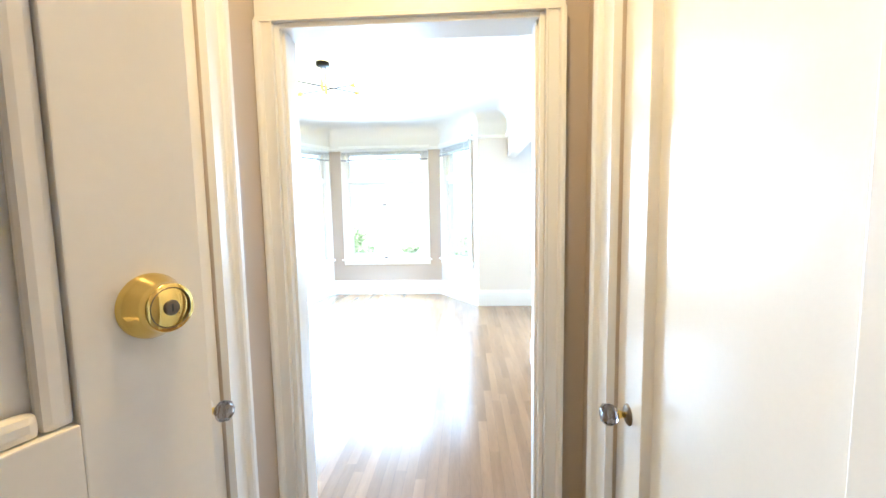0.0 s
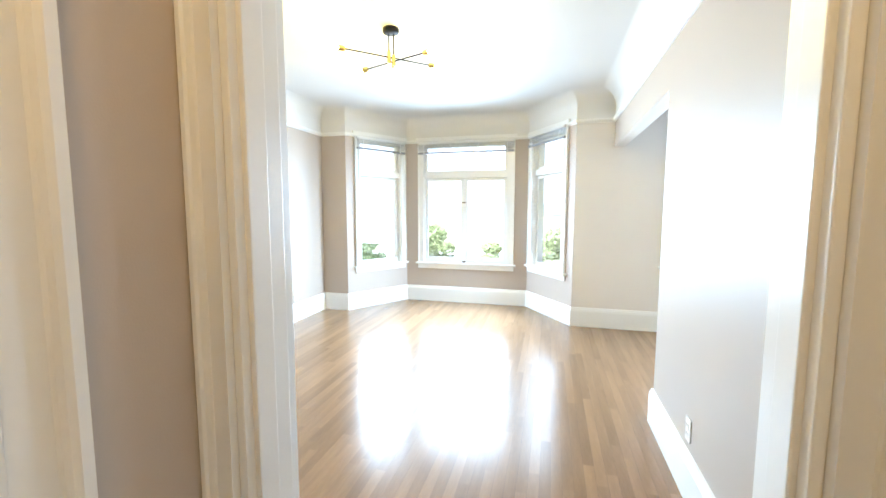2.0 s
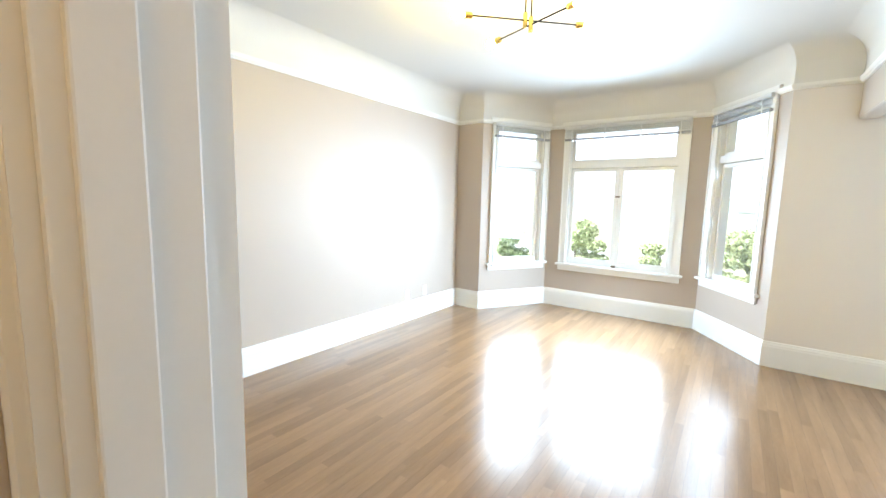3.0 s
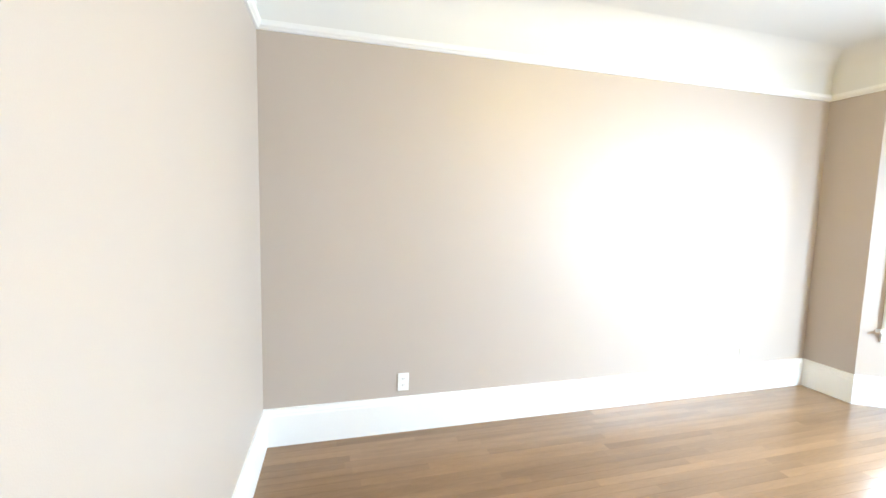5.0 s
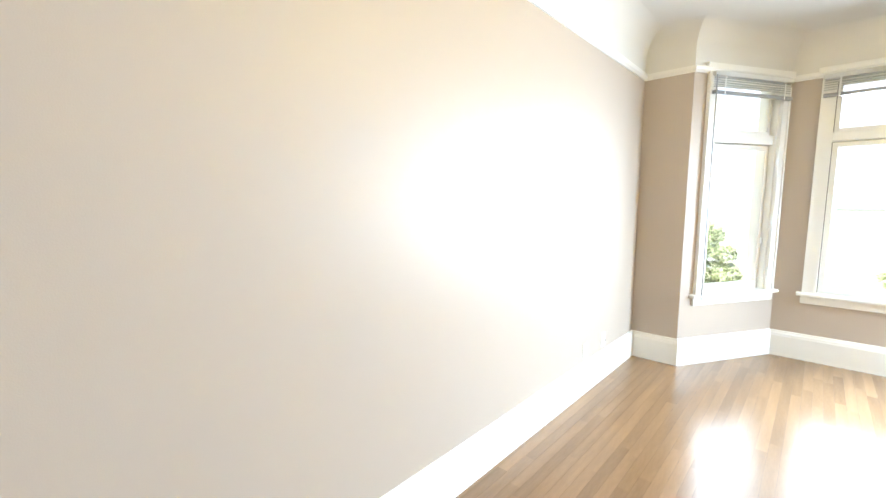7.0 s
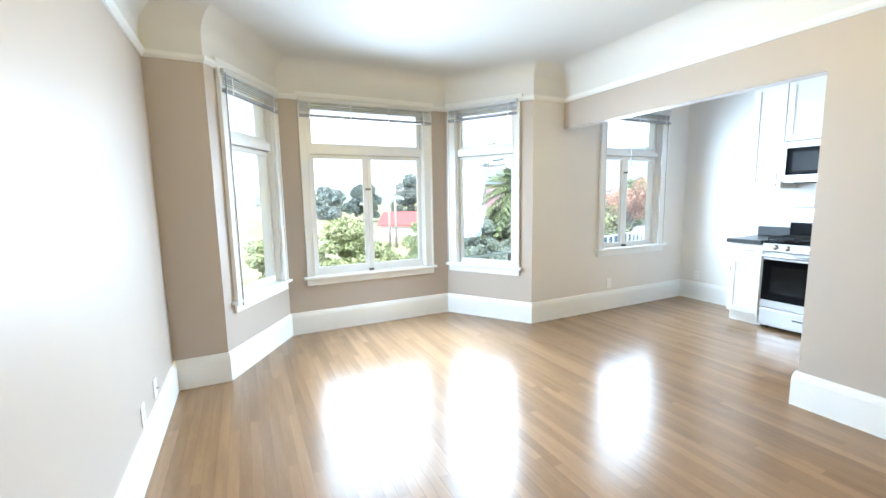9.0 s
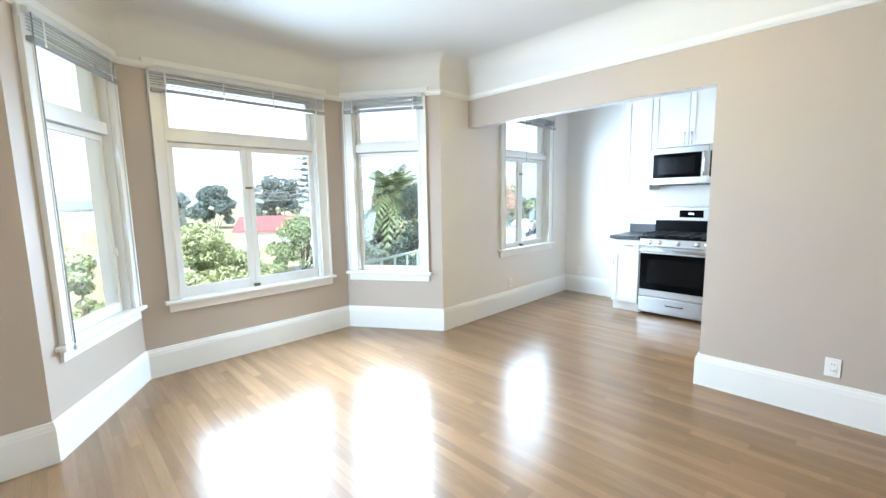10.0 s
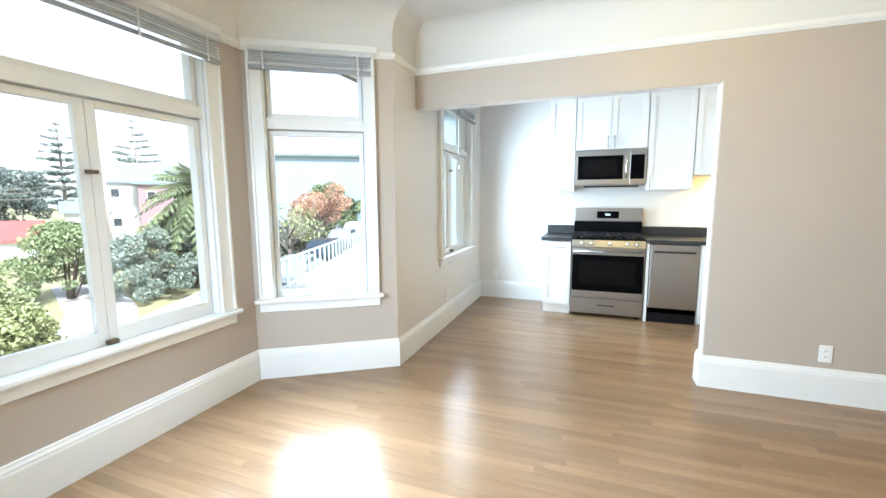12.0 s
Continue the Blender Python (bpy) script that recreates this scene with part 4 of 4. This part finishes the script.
    for k in range(46):
        u = rnd.uniform(0.2, 1.0)
        r = rnd.uniform(0.07, 0.17) * min(width, height)
        a = rnd.uniform(0, 6.28)
        q = math.sqrt(rnd.uniform(0.02, 1)) * 0.46 * width * math.sqrt(max(0.04, 1.1 - u * u))
        cs.append((q * math.cos(a), q * math.sin(a), u * height - r * 0.4))
        rs.append(r)
    for k in range(stems):
        c = cs[k]
        part("stem", tube([(c[0] * 0.2, c[1] * 0.2, -0.1), (c[0] * 0.6, c[1] * 0.6, c[2] * 0.5), c], [0.07, 0.05, 0.02], 7), BARK, t)
    crown_part(leaves(rnd, cs, rs, n, leaf), material, t)
    return t


def broad_tree(seed, at, height, spread, material, label, bark=BARK, leaf=0.16, n=6000, limbs=9, bare=False):
    rnd = np.random.default_rng(seed)
    t = thing("tree", label, "tree", Matrix.Translation(at))
    fork = height * 0.34
    part("trunk", tube([(0, 0, -0.2), (0.05, 0.02, fork * 0.5), (0.0, 0.08, fork), (0.1, 0.0, height * 0.6), (0.05, 0.1, height * 0.8)], [height * 0.035, height * 0.028, height * 0.024, height * 0.014, height * 0.006], 10), bark, t)
    cs, rs = [], []
    for k in range(limbs):
        a = k * 2.4 + rnd.uniform(-0.3, 0.3)
        z0 = fork * rnd.uniform(0.85, 1.5)
        r = spread * rnd.uniform(0.25, 0.46)
        e = Vector((r * math.cos(a), r * math.sin(a), height * rnd.uniform(0.55, 0.9)))
        mid = Vector((e.x * 0.5, e.y * 0.5, z0 + (e.z - z0) * 0.62))
        lb = part("limb", tube([(0, 0.05, z0), mid, e], [height * 0.016, height * 0.009, height * 0.003], 7), bark, t)
        if bare:
            for q in range(9):
                s = mid.lerp(e, rnd.uniform(0, 1))
                w = Vector(rnd.normal(size=3)) * spread * 0.13 + Vector((0, 0, spread * 0.06))
                part("twig", tube([s, s + w * 0.5 + Vector(rnd.normal(size=3)) * 0.06, s + w], [0.022, 0.014, 0.006], 5), bark, lb)
        cs.append(tuple(e))
        rs.append(spread * rnd.uniform(0.15, 0.24))
        cs.append(tuple(mid * 0.9 + e * 0.1))
        rs.append(spread * rnd.uniform(0.1, 0.17))
    if n:
        crown_part(leaves(rnd, cs, rs, n, leaf), material, t)
    return t


def tier_conifer(seed, at, height, spread, label, tiers=13, n=700, leaf=0.22, gap=True):
    """A tall conifer with separate level tiers of needles on limbs."""
    rnd = np.random.default_rng(seed)
    t = thing("tree", label, "tree", Matrix.Translation(at))
    # Pale bark and needles here: distance haze is put into both colours.
    part("trunk", tube([(0, 0, -0.3), (0.1, 0, height * 0.5), (0, 0, height)], [height * 0.022, height * 0.014, height * 0.003], 8), PALEBARK, t)
    cs, rs = [], []
    for k in range(tiers):
        u = 0.22 + 0.76 * k / (tiers - 1)
        r = spread * (1.02 - u) ** 0.7 * rnd.uniform(0.75, 1.1)
        for q in range(6):
            a = rnd.uniform(0, 6.28)
            e = Vector((r * math.cos(a), r * math.sin(a), height * u + r * 0.16))
            if q < 3:
                part("limb", tube([(0, 0, height * u), e * 0.55 + Vector((0, 0, height * u * 0.45)), e], [height * 0.005, height * 0.0035, height * 0.0012], 5), PALEBARK, t)
            for w in (0.45, 0.75, 1.0):
                cs.append((e.x * w, e.y * w, height * u + (e.z - height * u) * w))
                rs.append(max(0.12, r * 0.17))
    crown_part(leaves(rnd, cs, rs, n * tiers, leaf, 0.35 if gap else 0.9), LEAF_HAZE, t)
    return t


def palm(seed, at, trunk_h, frond, label, n=64):
    rnd = np.random.default_rng(seed)
    t = thing("palm_tree", label, "tree", Matrix.Translation(at))
    pts = [(0.04 * math.sin(z), 0, trunk_h * z / 8) for z in range(9)]
    part("trunk", tube(pts, [0.42 + 0.05 * (z % 2) for z in range(9)], 12), BARK, t)
    for k in range(n):
        a = k * 2.39996
        lift = 1.25 - 2.0 * k / n
        v, f = [], []
        spine = []
        L = frond * rnd.uniform(0.85, 1.1)
        for i in range(12):
            s = i / 11
            h = L * s * (math.cos(lift) if lift > 0 else 0.9)
            z = L * (math.sin(lift) * s - 0.75 * s * s * (0.55 + 0.25 * (1 - lift)))
            spine.append(Vector((h * math.cos(a), h * math.sin(a), z)))
        side = Vector((-math.sin(a), math.cos(a), 0))
        for i in range(1, 12):
            for m in (0, 0.11, 0.22, 0.33, 0.44, 0.55, 0.66, 0.77, 0.88):
                s = (i + m - 0.5) / 11.5
                p = spine[i - 1].lerp(spine[i], 0.5 + m * 0.5)
                w = 0.34 * frond * math.sin(math.pi * min(1, 0.12 + 0.85 * s)) * 0.55
                fwd = (spine[i] - spine[i - 1]).normalized()
                for sg in (-1, 1):
                    tip = p + side * (sg * w) + fwd * (w * 0.75) + Vector((0, 0, -w * 0.45))
                    b = len(v)
                    v += [p - fwd * 0.03, p + fwd * 0.03, tip]
                    f.append((b, b + 1, b + 2))
        me = bpy.data.meshes.new("frond")
        me.from_pydata([tuple(q) for q in v], [], f)
        me.materials.append(LEAF_PALM)
        o = new("frond", me)
        o.parent = t
        o.location = (0, 0, trunk_h + 0.1)
        part("midrib", moved(tube([tuple(q) for q in spine], [0.035] * 6 + [0.02] * 6, 4), Matrix.Translation((0, 0, trunk_h + 0.1))), LEAF_PALM, t)
    return t


def house(at, turn, w, d, h, wall_mat, roof_mat, label, gable=True, rows=2, columns=3, roof_h=1.8):
    m = Matrix.Translation(at) @ pose(0, 0, 0, 0, 0, turn)
    t = thing("house", label, "house", m)
    part("wall", box(-w / 2, w / 2, -d / 2, d / 2, -0.3, h), wall_mat, t)
    if gable:
        bm = bmesh.new()
        e = 0.45
        pr = [(-d / 2 - e, h - 0.15), (0, h + roof_h), (d / 2 + e, h - 0.15), (d / 2 + e, h - 0.35), (0, h + roof_h - 0.22), (-d / 2 - e, h - 0.35)]
        a = [bm.verts.new((-w / 2 - e, y, z)) for y, z in pr]
        b = [bm.verts.new((w / 2 + e, y, z)) for y, z in pr]
        for i in range(6):
            bm.faces.new((a[i], a[(i + 1) % 6], b[(i + 1) % 6], b[i]))
        bm.faces.new(a)
        bm.faces.new(b[::-1])
        bmesh.ops.recalc_face_normals(bm, faces=bm.faces)
        part("roof", bm, roof_mat, t)
        bm = bmesh.new()
        for x in (-w / 2 + 0.01, w / 2 - 0.01):
            bm.faces.new([bm.verts.new(q) for q in ((x, -d / 2, h), (x, d / 2, h), (x, 0, h + roof_h - 0.2))])
        part("gable", bm, wall_mat, t)
    else:
        part("roof", box(-w / 2 - 0.5, w / 2 + 0.5, -d / 2 - 0.5, d / 2 + 0.5, h, h + 0.35, 0.03), roof_mat, t)
    for r in range(rows):
        for c in range(columns):
            x = -w / 2 + w * (c + 0.5) / columns
            z = h * (r + 0.42) / rows
            win = part("window", box(x - 0.55, x + 0.55, -d / 2 - 0.06, -d / 2 + 0.02, z, z + 1.3, 0.01), WHITEPAINT, t)
            part("pane", box(x - 0.45, x + 0.45, -d / 2 - 0.075, -d / 2 - 0.055, z + 0.1, z + 1.2), DARKWIN, win)
    return t


def parked_car(at, turn, paint, label):
    m = Matrix.Translation(at) @ pose(0, 0, 0, 0, 0, turn)
    t = thing("car", label, "car", m, group="cars parked along the road")
    prof = [(-2.15, 0.35), (-2.2, 0.75), (-2.05, 0.95), (-1.5, 1.0), (-0.95, 1.42), (0.55, 1.45), (1.2, 1.0), (1.95, 0.88), (2.18, 0.65), (2.15, 0.35)]
    bm = bmesh.new()
    a = [bm.verts.new((x, -0.86 + (0.13 if z > 1.1 else 0), z)) for x, z in prof]
    b = [bm.verts.new((x, 0.86 - (0.13 if z > 1.1 else 0), z)) for x, z in prof]
    k = len(prof)
    for i in range(k):
        bm.faces.new((a[i], a[(i + 1) % k], b[(i + 1) % k], b[i]))
    bm.faces.new(a)
    bm.faces.new(b[::-1])
    bmesh.ops.recalc_face_normals(bm, faces=bm.faces)
    bmesh.ops.bevel(bm, geom=list(bm.edges), offset=0.06, segments=2, affect="EDGES")
    part("body", bm, paint, t)
    for y in (-0.80, 0.80):
        bm = bmesh.new()
        sg = 1 if y > 0 else -1
        bm.faces.new([bm.verts.new(q) for q in ((-1.3, y + sg * 0.045, 1.02), (1.0, y + sg * 0.045, 1.02), (0.5, y - sg * 0.03, 1.36), (-0.85, y - sg * 0.03, 1.36))])
        part("side_window", bm, DARKWIN, t)
    bm = bmesh.new()
    bm.faces.new([bm.verts.new(q) for q in ((1.16, -0.7, 1.04), (1.16, 0.7, 1.04), (0.62, 0.62, 1.42), (0.62, -0.62, 1.42))])
    part("windscreen", bm, DARKWIN, t)
    for x in (-1.35, 1.35):
        for y in (-0.84, 0.84):
            w = part("wheel", moved(lathe([(0.19, -0.1), (0.3, -0.1), (0.33, -0.06), (0.33, 0.06), (0.3, 0.1), (0.19, 0.1)], 20), Matrix.Translation((x, y, 0.33)) @ pose(0, 0, 0, 90, 0, 0)), BLACKMETAL, t)
            part("rim", moved(lathe([(0, -0.08), (0.19, -0.09), (0.2, 0.09), (0, 0.08)], 14), Matrix.Translation((x, y, 0.33)) @ pose(0, 0, 0, 90, 0, 0)), NICKEL, w)
    return t


bm = bmesh.new()
bmesh.ops.create_grid(bm, x_segments=40, y_segments=40, size=900)
for v in bm.verts:
    v.co.z = GZ
tagged(link("ground", bm, GRASS), "dry grassy garden ground below the windows", "ground", kind="structure")


def ribbon(name, pts, width, thick, material, label, category):
    """A paved strip along plan points, standing a little proud of the ground."""
    prof = [(-width / 2, GZ), (-width / 2, GZ + thick), (width / 2, GZ + thick), (width / 2, GZ)]
    return tagged(link(name, sweep([tuple(p[:2]) for p in pts], prof), material), label, category, kind="structure")


bm = bmesh.new()
rows = []
for az, d, z in ((41, 15, -3.75), (47.5, 21, -3.3), (50.5, 25.5, -2.95), (54, 31, -2.55), (57, 42, -2.2), (59, 76, -1.4)):
    p = out_at(az, d, z)
    rows.append([bm.verts.new((p.x + q * 0.33, p.y - q * 0.95, h)) for q, h in ((-1.2, GZ - 0.1), (-1.2, z), (8.2, z), (8.2, GZ - 0.1))])
for a, b in zip(rows, rows[1:]):
    for i in range(4):
        bm.faces.new((a[i], a[(i + 1) % 4], b[(i + 1) % 4], b[i]))
bm.faces.new(rows[0])
bm.faces.new(rows[-1][::-1])
bmesh.ops.recalc_face_normals(bm, faces=bm.faces)
tagged(link("road", bm, ASPHALT), "pale worn asphalt street going uphill", "road", kind="structure")
ribbon("pavement", [out_at(27, 19), out_at(33.2, 22.5), out_at(40, 28), out_at(46, 33), out_at(53, 47), out_at(57, 82)], 2.2, 0.15, CONCRETE, "pale concrete pavement beside the street", "pavement")
ribbon("garden_path", [out_at(17, 11), out_at(24.5, 16.5), out_at(27.5, 21), out_at(28.4, 27), out_at(27, 36)], 2.8, 0.05, CONCRETE, "pale curving concrete garden path", "path")
ribbon("far_road", [out_at(-60, 60), out_at(0, 52), out_at(19, 56)], 9, 0.04, CONCRETE, "pale paved yard beyond the garden", "road")

shrub(1, out_at(14.2, 12.5), 3.0, 4.9, LEAF_YELLOW, "tall yellow-green leafy shrub below the bay", 0.055, 26000)
shrub(2, out_at(18.3, 13.5), 3.2, 4.1, LEAF_YELLOW, "tall yellow-green leafy shrub below the bay", 0.055, 26000)
shrub(3, out_at(21.2, 12.6), 2.5, 3.5, LEAF_YELLOW, "yellow-green leafy shrub beside the path", 0.055, 18000)
shrub(4, out_at(25.9, 31), 5.0, 4.3, LEAF_GREEN, "green garden shrub beside the path", 0.09, 12000)
shrub(5, out_at(33, 29), 5.6, 3.9, LEAF_GREY, "dense grey-green rounded shrub", 0.085, 16000)
shrub(6, out_at(37, 31), 5.4, 3.9, LEAF_GREY, "dense grey-green rounded shrub", 0.085, 16000)
shrub(7, out_at(36, 35), 6.4, 4.5, LEAF_YELLOW, "light green hedge shrub behind the garden", 0.1, 12000)
shrub(8, out_at(-8.1, 12.1), 2.4, 5.0, LEAF_YELLOW, "yellow-green shrub rising below the bay window", 0.055, 15000)
shrub(9, out_at(-19.4, 11.8), 2.0, 4.8, LEAF_GREEN, "loose green shrub rising below the side window", 0.055, 13000)
shrub(10, out_at(2.1, 12.5), 1.7, 4.3, LEAF_YELLOW, "small yellow-green shrub below the bay", 0.055, 15000)
shrub(11, out_at(43, 25), 4.2, 6.4, LEAF_DARK, "dark evergreen shrub under the palm", 0.09, 14000)
shrub(14, out_at(49, 38), 6.0, 4.2, LEAF_DARK, "dark hedge under the street trees", 0.12, 9000)
shrub(12, out_at(53.8, 42), 5.6, 7.3, LEAF_GREEN, "dark green hedge tree by the street", 0.13, 11000)
shrub(13, out_at(57.5, 58), 7.0, 5.4, LEAF_GREEN, "dark green trees at the end of the street", 0.25, 5000)
palm(3, out_at(38.6, 31), 5.9, 3.7, "stout date palm with arching yellow-green fronds")
broad_tree(21, out_at(52.2, 37), 7.2, 5.0, LEAF_ORANGE, "autumn street tree with orange-pink leaves", PALEBARK, 0.1, 7000, bare=True)
broad_tree(22, out_at(48.2, 31), 5.6, 4.6, LEAF_YELLOW, "half-bare pale street tree", PALEBARK, 0.1, 1400, bare=True)
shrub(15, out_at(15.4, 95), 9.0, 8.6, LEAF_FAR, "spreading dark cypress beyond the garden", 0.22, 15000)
shrub(16, out_at(10.6, 112), 12.0, 8.4, LEAF_HAZE, "spreading cypress beyond the garden, haze in its colour", 0.25, 12000)
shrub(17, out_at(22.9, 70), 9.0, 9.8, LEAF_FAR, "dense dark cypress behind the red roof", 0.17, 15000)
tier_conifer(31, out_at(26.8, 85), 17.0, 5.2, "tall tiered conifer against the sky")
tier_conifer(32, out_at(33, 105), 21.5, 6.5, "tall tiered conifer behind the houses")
house(out_at(33.0, 78), -30, 9, 8, 8.2, WHITEPAINT, SLATE, "white gabled house with a grey-green roof", True, 2, 3, 2.6)
house(out_at(35.2, 74), -34, 6, 5, 7.6, MAUVE, SLATE, "mauve flat-roofed house with dark windows", False, 2, 2)
house(out_at(37.8, 88), -36, 8, 6, 8.8, WHITEPAINT, SLATE, "white flat-roofed house on the slope", False, 2, 3)
house(out_at(28.5, 62), -28, 4.0, 3.5, 4.4, WHITEPAINT, SLATE, "small white pavilion with a grey roof", True, 1, 2, 1.0)
house(out_at(21.6, 60), -34, 6.4, 6, 1.9, WHITEPAINT, REDROOF, "low white hall with a long red roof", True, 1, 0, 1.6)
house(out_at(58, 62), -58, 24, 10, 11.0, BLUEPAINT, SLATE, "large pale blue apartment house by the street", False, 3, 0)
house(out_at(72, 40), -72, 14, 8, 13.0, BLUEPAINT, SLATE, "pale blue neighbouring house beside the kitchen", False, 3, 0)
house(out_at(7, 120), -8, 22, 9, 4.6, WHITEPAINT, SLATE, "long low white building beyond the garden", True, 1, 0, 1.5)
SILVER = surface("silver_car_paint", (0.34, 0.37, 0.40), 0.25, 0.3, vary=0.03)
DARKCAR = surface("dark_blue_car_paint", (0.05, 0.07, 0.10), 0.22, 0.3, vary=0.03)
WHITECAR = surface("white_car_paint", (0.7, 0.71, 0.72), 0.25, vary=0.03)
for az, d, z, paint, lab in ((48.9, 23.4, -3.12, SILVER, "silver saloon parked at the kerb"), (52.6, 28.4, -2.74, DARKCAR, "dark blue saloon parked at the kerb"), (55.2, 33.5, -2.46, SILVER, "grey saloon parked at the kerb"), (57, 39.5, -2.27, WHITECAR, "white saloon parked at the kerb")):
    parked_car(out_at(az, d, z), 20, paint, lab)

# pale green railing on a low wall by the street
ra, rb = Vector((4.2, 7.6, GZ)), Vector((19.5, 14.3, GZ))
RISE = 0.64
rt = thing("railing", "pale green metal railing on a sloping retaining wall", "railing", Matrix())
ux = (rb - ra).normalized()
LEN = (rb - ra).length


def rail_top(s):
    """Height of the hand rail along the slope."""
    return 0.22 - 0.52 * s


bm = bmesh.new()
side = Vector((-ux.y, ux.x, 0)) * 0.15
ends = [[bm.verts.new((p.x + q.x, p.y + q.y, z)) for q, z in ((-side, GZ - 0.1), (-side, top), (side, top), (side, GZ - 0.1))] for p, top in ((ra, rail_top(0) - RISE), (rb, rail_top(1) - RISE))]
for i in range(4):
    bm.faces.new((ends[0][i], ends[0][(i + 1) % 4], ends[1][(i + 1) % 4], ends[1][i]))
bm.faces.new(ends[0][::-1])
bm.faces.new(ends[1])
bmesh.ops.recalc_face_normals(bm, faces=bm.faces)
tagged(link("retaining_wall", bm, CONCRETE), "pale concrete retaining wall under the railing", "wall", kind="structure")
for dz, r in ((0.0, 0.03), (0.09 - RISE, 0.02)):
    part("rail", tube([(ra.x, ra.y, rail_top(0) + dz), (rb.x, rb.y, rail_top(1) + dz)], r, 8), RAILPAINT, rt)
k = int(LEN / 0.55)
for i in range(k + 1):
    p = ra + ux * (LEN * i / k)
    part("post", box(p.x - 0.02, p.x + 0.02, p.y - 0.02, p.y + 0.02, rail_top(i / k) - RISE, rail_top(i / k)), RAILPAINT, rt)

# garden lamp post, utility poles and wires
lp = thing("lamp_post", "dark garden lamp post with a white lantern", "lamp post", Matrix.Translation(out_at(28.0, 22)))
part("post", tube([(0, 0, -0.1), (0, 0, 0.4), (0, 0, 3.0)], [0.09, 0.06, 0.05], 10), BLACKMETAL, lp)
part("lantern", lathe([(0.06, 3.0), (0.2, 3.08), (0.24, 3.3), (0.16, 3.5), (0, 3.56)], 16), WHITECAR, lp, "white glass lantern")
poles = []
for az, d, hgt in ((19.3, 44, 6.6), (20.2, 44.5, 6.9), (30, 50, 8.4)):
    p = out_at(az, d)
    u = thing("utility_pole", "pale weathered utility pole with a cross arm", "pole", Matrix.Translation(p), group="utility poles")
    part("pole", tube([(0, 0, -0.2), (0, 0, hgt)], [0.16, 0.11], 9), PALEBARK, u)
    part("cross_arm", box(-0.9, 0.9, -0.05, 0.05, hgt - 0.6, hgt - 0.45), PALEBARK, u)
    poles.append(Vector((p.x, p.y, GZ + hgt - 0.45)))
for i, dz in enumerate((0.0, -0.35, -0.8)):
    a, b = poles[1] + Vector((0, 0, dz)), poles[2] + Vector((0, 0, dz))
    pts = [a.lerp(b, s / 8) - Vector((0, 0, 0.6 * (1 - (s / 4 - 1) ** 2))) for s in range(9)]
    tagged(link("overhead_wire", tube(pts, 0.02, 5), PALEBARK), "thin sagging overhead wire between poles", "wire", group="overhead wires")

# far wooded hills at the horizon, haze put into their colour
HAZE = surface("hill_haze_in_colour", (0.22, 0.27, 0.26), 0.95, vary=0.2, scale=0.02, grain=0.15)
bm = bmesh.new()
ring = []
for i in range(73):
    a = radians(-100 + 200 * i / 72)
    hh = 9 + 5 * noise.noise((i * 0.17, 0, 3)) + 2.5 * noise.noise((i * 0.6, 1, 0))
    c = (420 * math.sin(a), 420 * math.cos(a))
    ring.append((bm.verts.new((*c, GZ - 2)), bm.verts.new((c[0] * 1.03, c[1] * 1.03, GZ + hh + 4))))
for a, b in zip(ring, ring[1:]):
    bm.faces.new((a[0], b[0], b[1], a[1]))
tagged(link("backdrop_hills", bm, HAZE), "low wooded hills on the horizon, haze in their colour", "hills", kind="structure")

# ---- floor strips ----
STRIP = 0.0572


def strip(bm, x0, x1, y0, y1):
    """One floor strip with a hairline joint on both sides."""
    g = 0.0004
    prof = [(x0 + g, -0.02), (x1 - g, -0.02), (x1 - g, 0.0), (x0 + g, 0.0)]
    a = [bm.verts.new((x, y0, z)) for x, z in prof]
    b = [bm.verts.new((x, y1, z)) for x, z in prof]
    bm.faces.new(a)
    bm.faces.new(b[::-1])
    for i in range(4):
        j = (i + 1) % 4
        bm.faces.new((a[j], a[i], b[i], b[j]))


def strip_mesh(length):
    bm = bmesh.new()
    strip(bm, 0.0, STRIP, 0.0, length)
    me = bpy.data.meshes.new("plank")
    bm.to_mesh(me)
    bm.free()
    me.materials.append(WOOD)
    return me


fl = thing("floor", "glossy honey oak strip floor running to the bay", "floor", kind="structure")
LENGTHS = [0.6, 0.8, 1.0, 1.2, 1.5, 1.8]
MESHES = {L: strip_mesh(L) for L in LENGTHS}
rest = bmesh.new()
rng = random.Random(4)


def bay_edge(x):
    """How far the floor reaches under the bay at x."""
    if x < 0.367:
        return 4.40
    if x < 0.918:
        return 4.40 + (x - 0.367) / 0.551 * 0.90
    if x < 2.766:
        return 5.30
    if x < 3.355:
        return 5.30 - (x - 2.766) / 0.589 * 0.89
    return 4.41


count = 0
runs = []
x = -0.02
while x < KX:
    y0 = -3.4 if 2.36 < x < 3.72 else -0.08
    runs.append((x, y0, bay_edge(x + STRIP / 2)))
    x += STRIP
for x, y0, y1 in runs:
    y = y0 - rng.uniform(0.0, 0.5)
    while y < y1:
        L = rng.choice(LENGTHS)
        whole = y > y0 and y + L < y1
        near = whole and 0.35 < x < 3.7 and 0.4 < y + L / 2 < 4.6 and count < 300
        if near:
            o = new("plank", MESHES[L])
            o.parent = fl
            o.location = (x, y, 0)
            count += 1
        elif min(y + L, y1) - max(y, y0) > 0.01:
            strip(rest, x, x + STRIP, max(y, y0), min(y + L, y1))
        y += L
r = part("planks", rest, WOODREST, fl)
r["kind"] = "stuff"
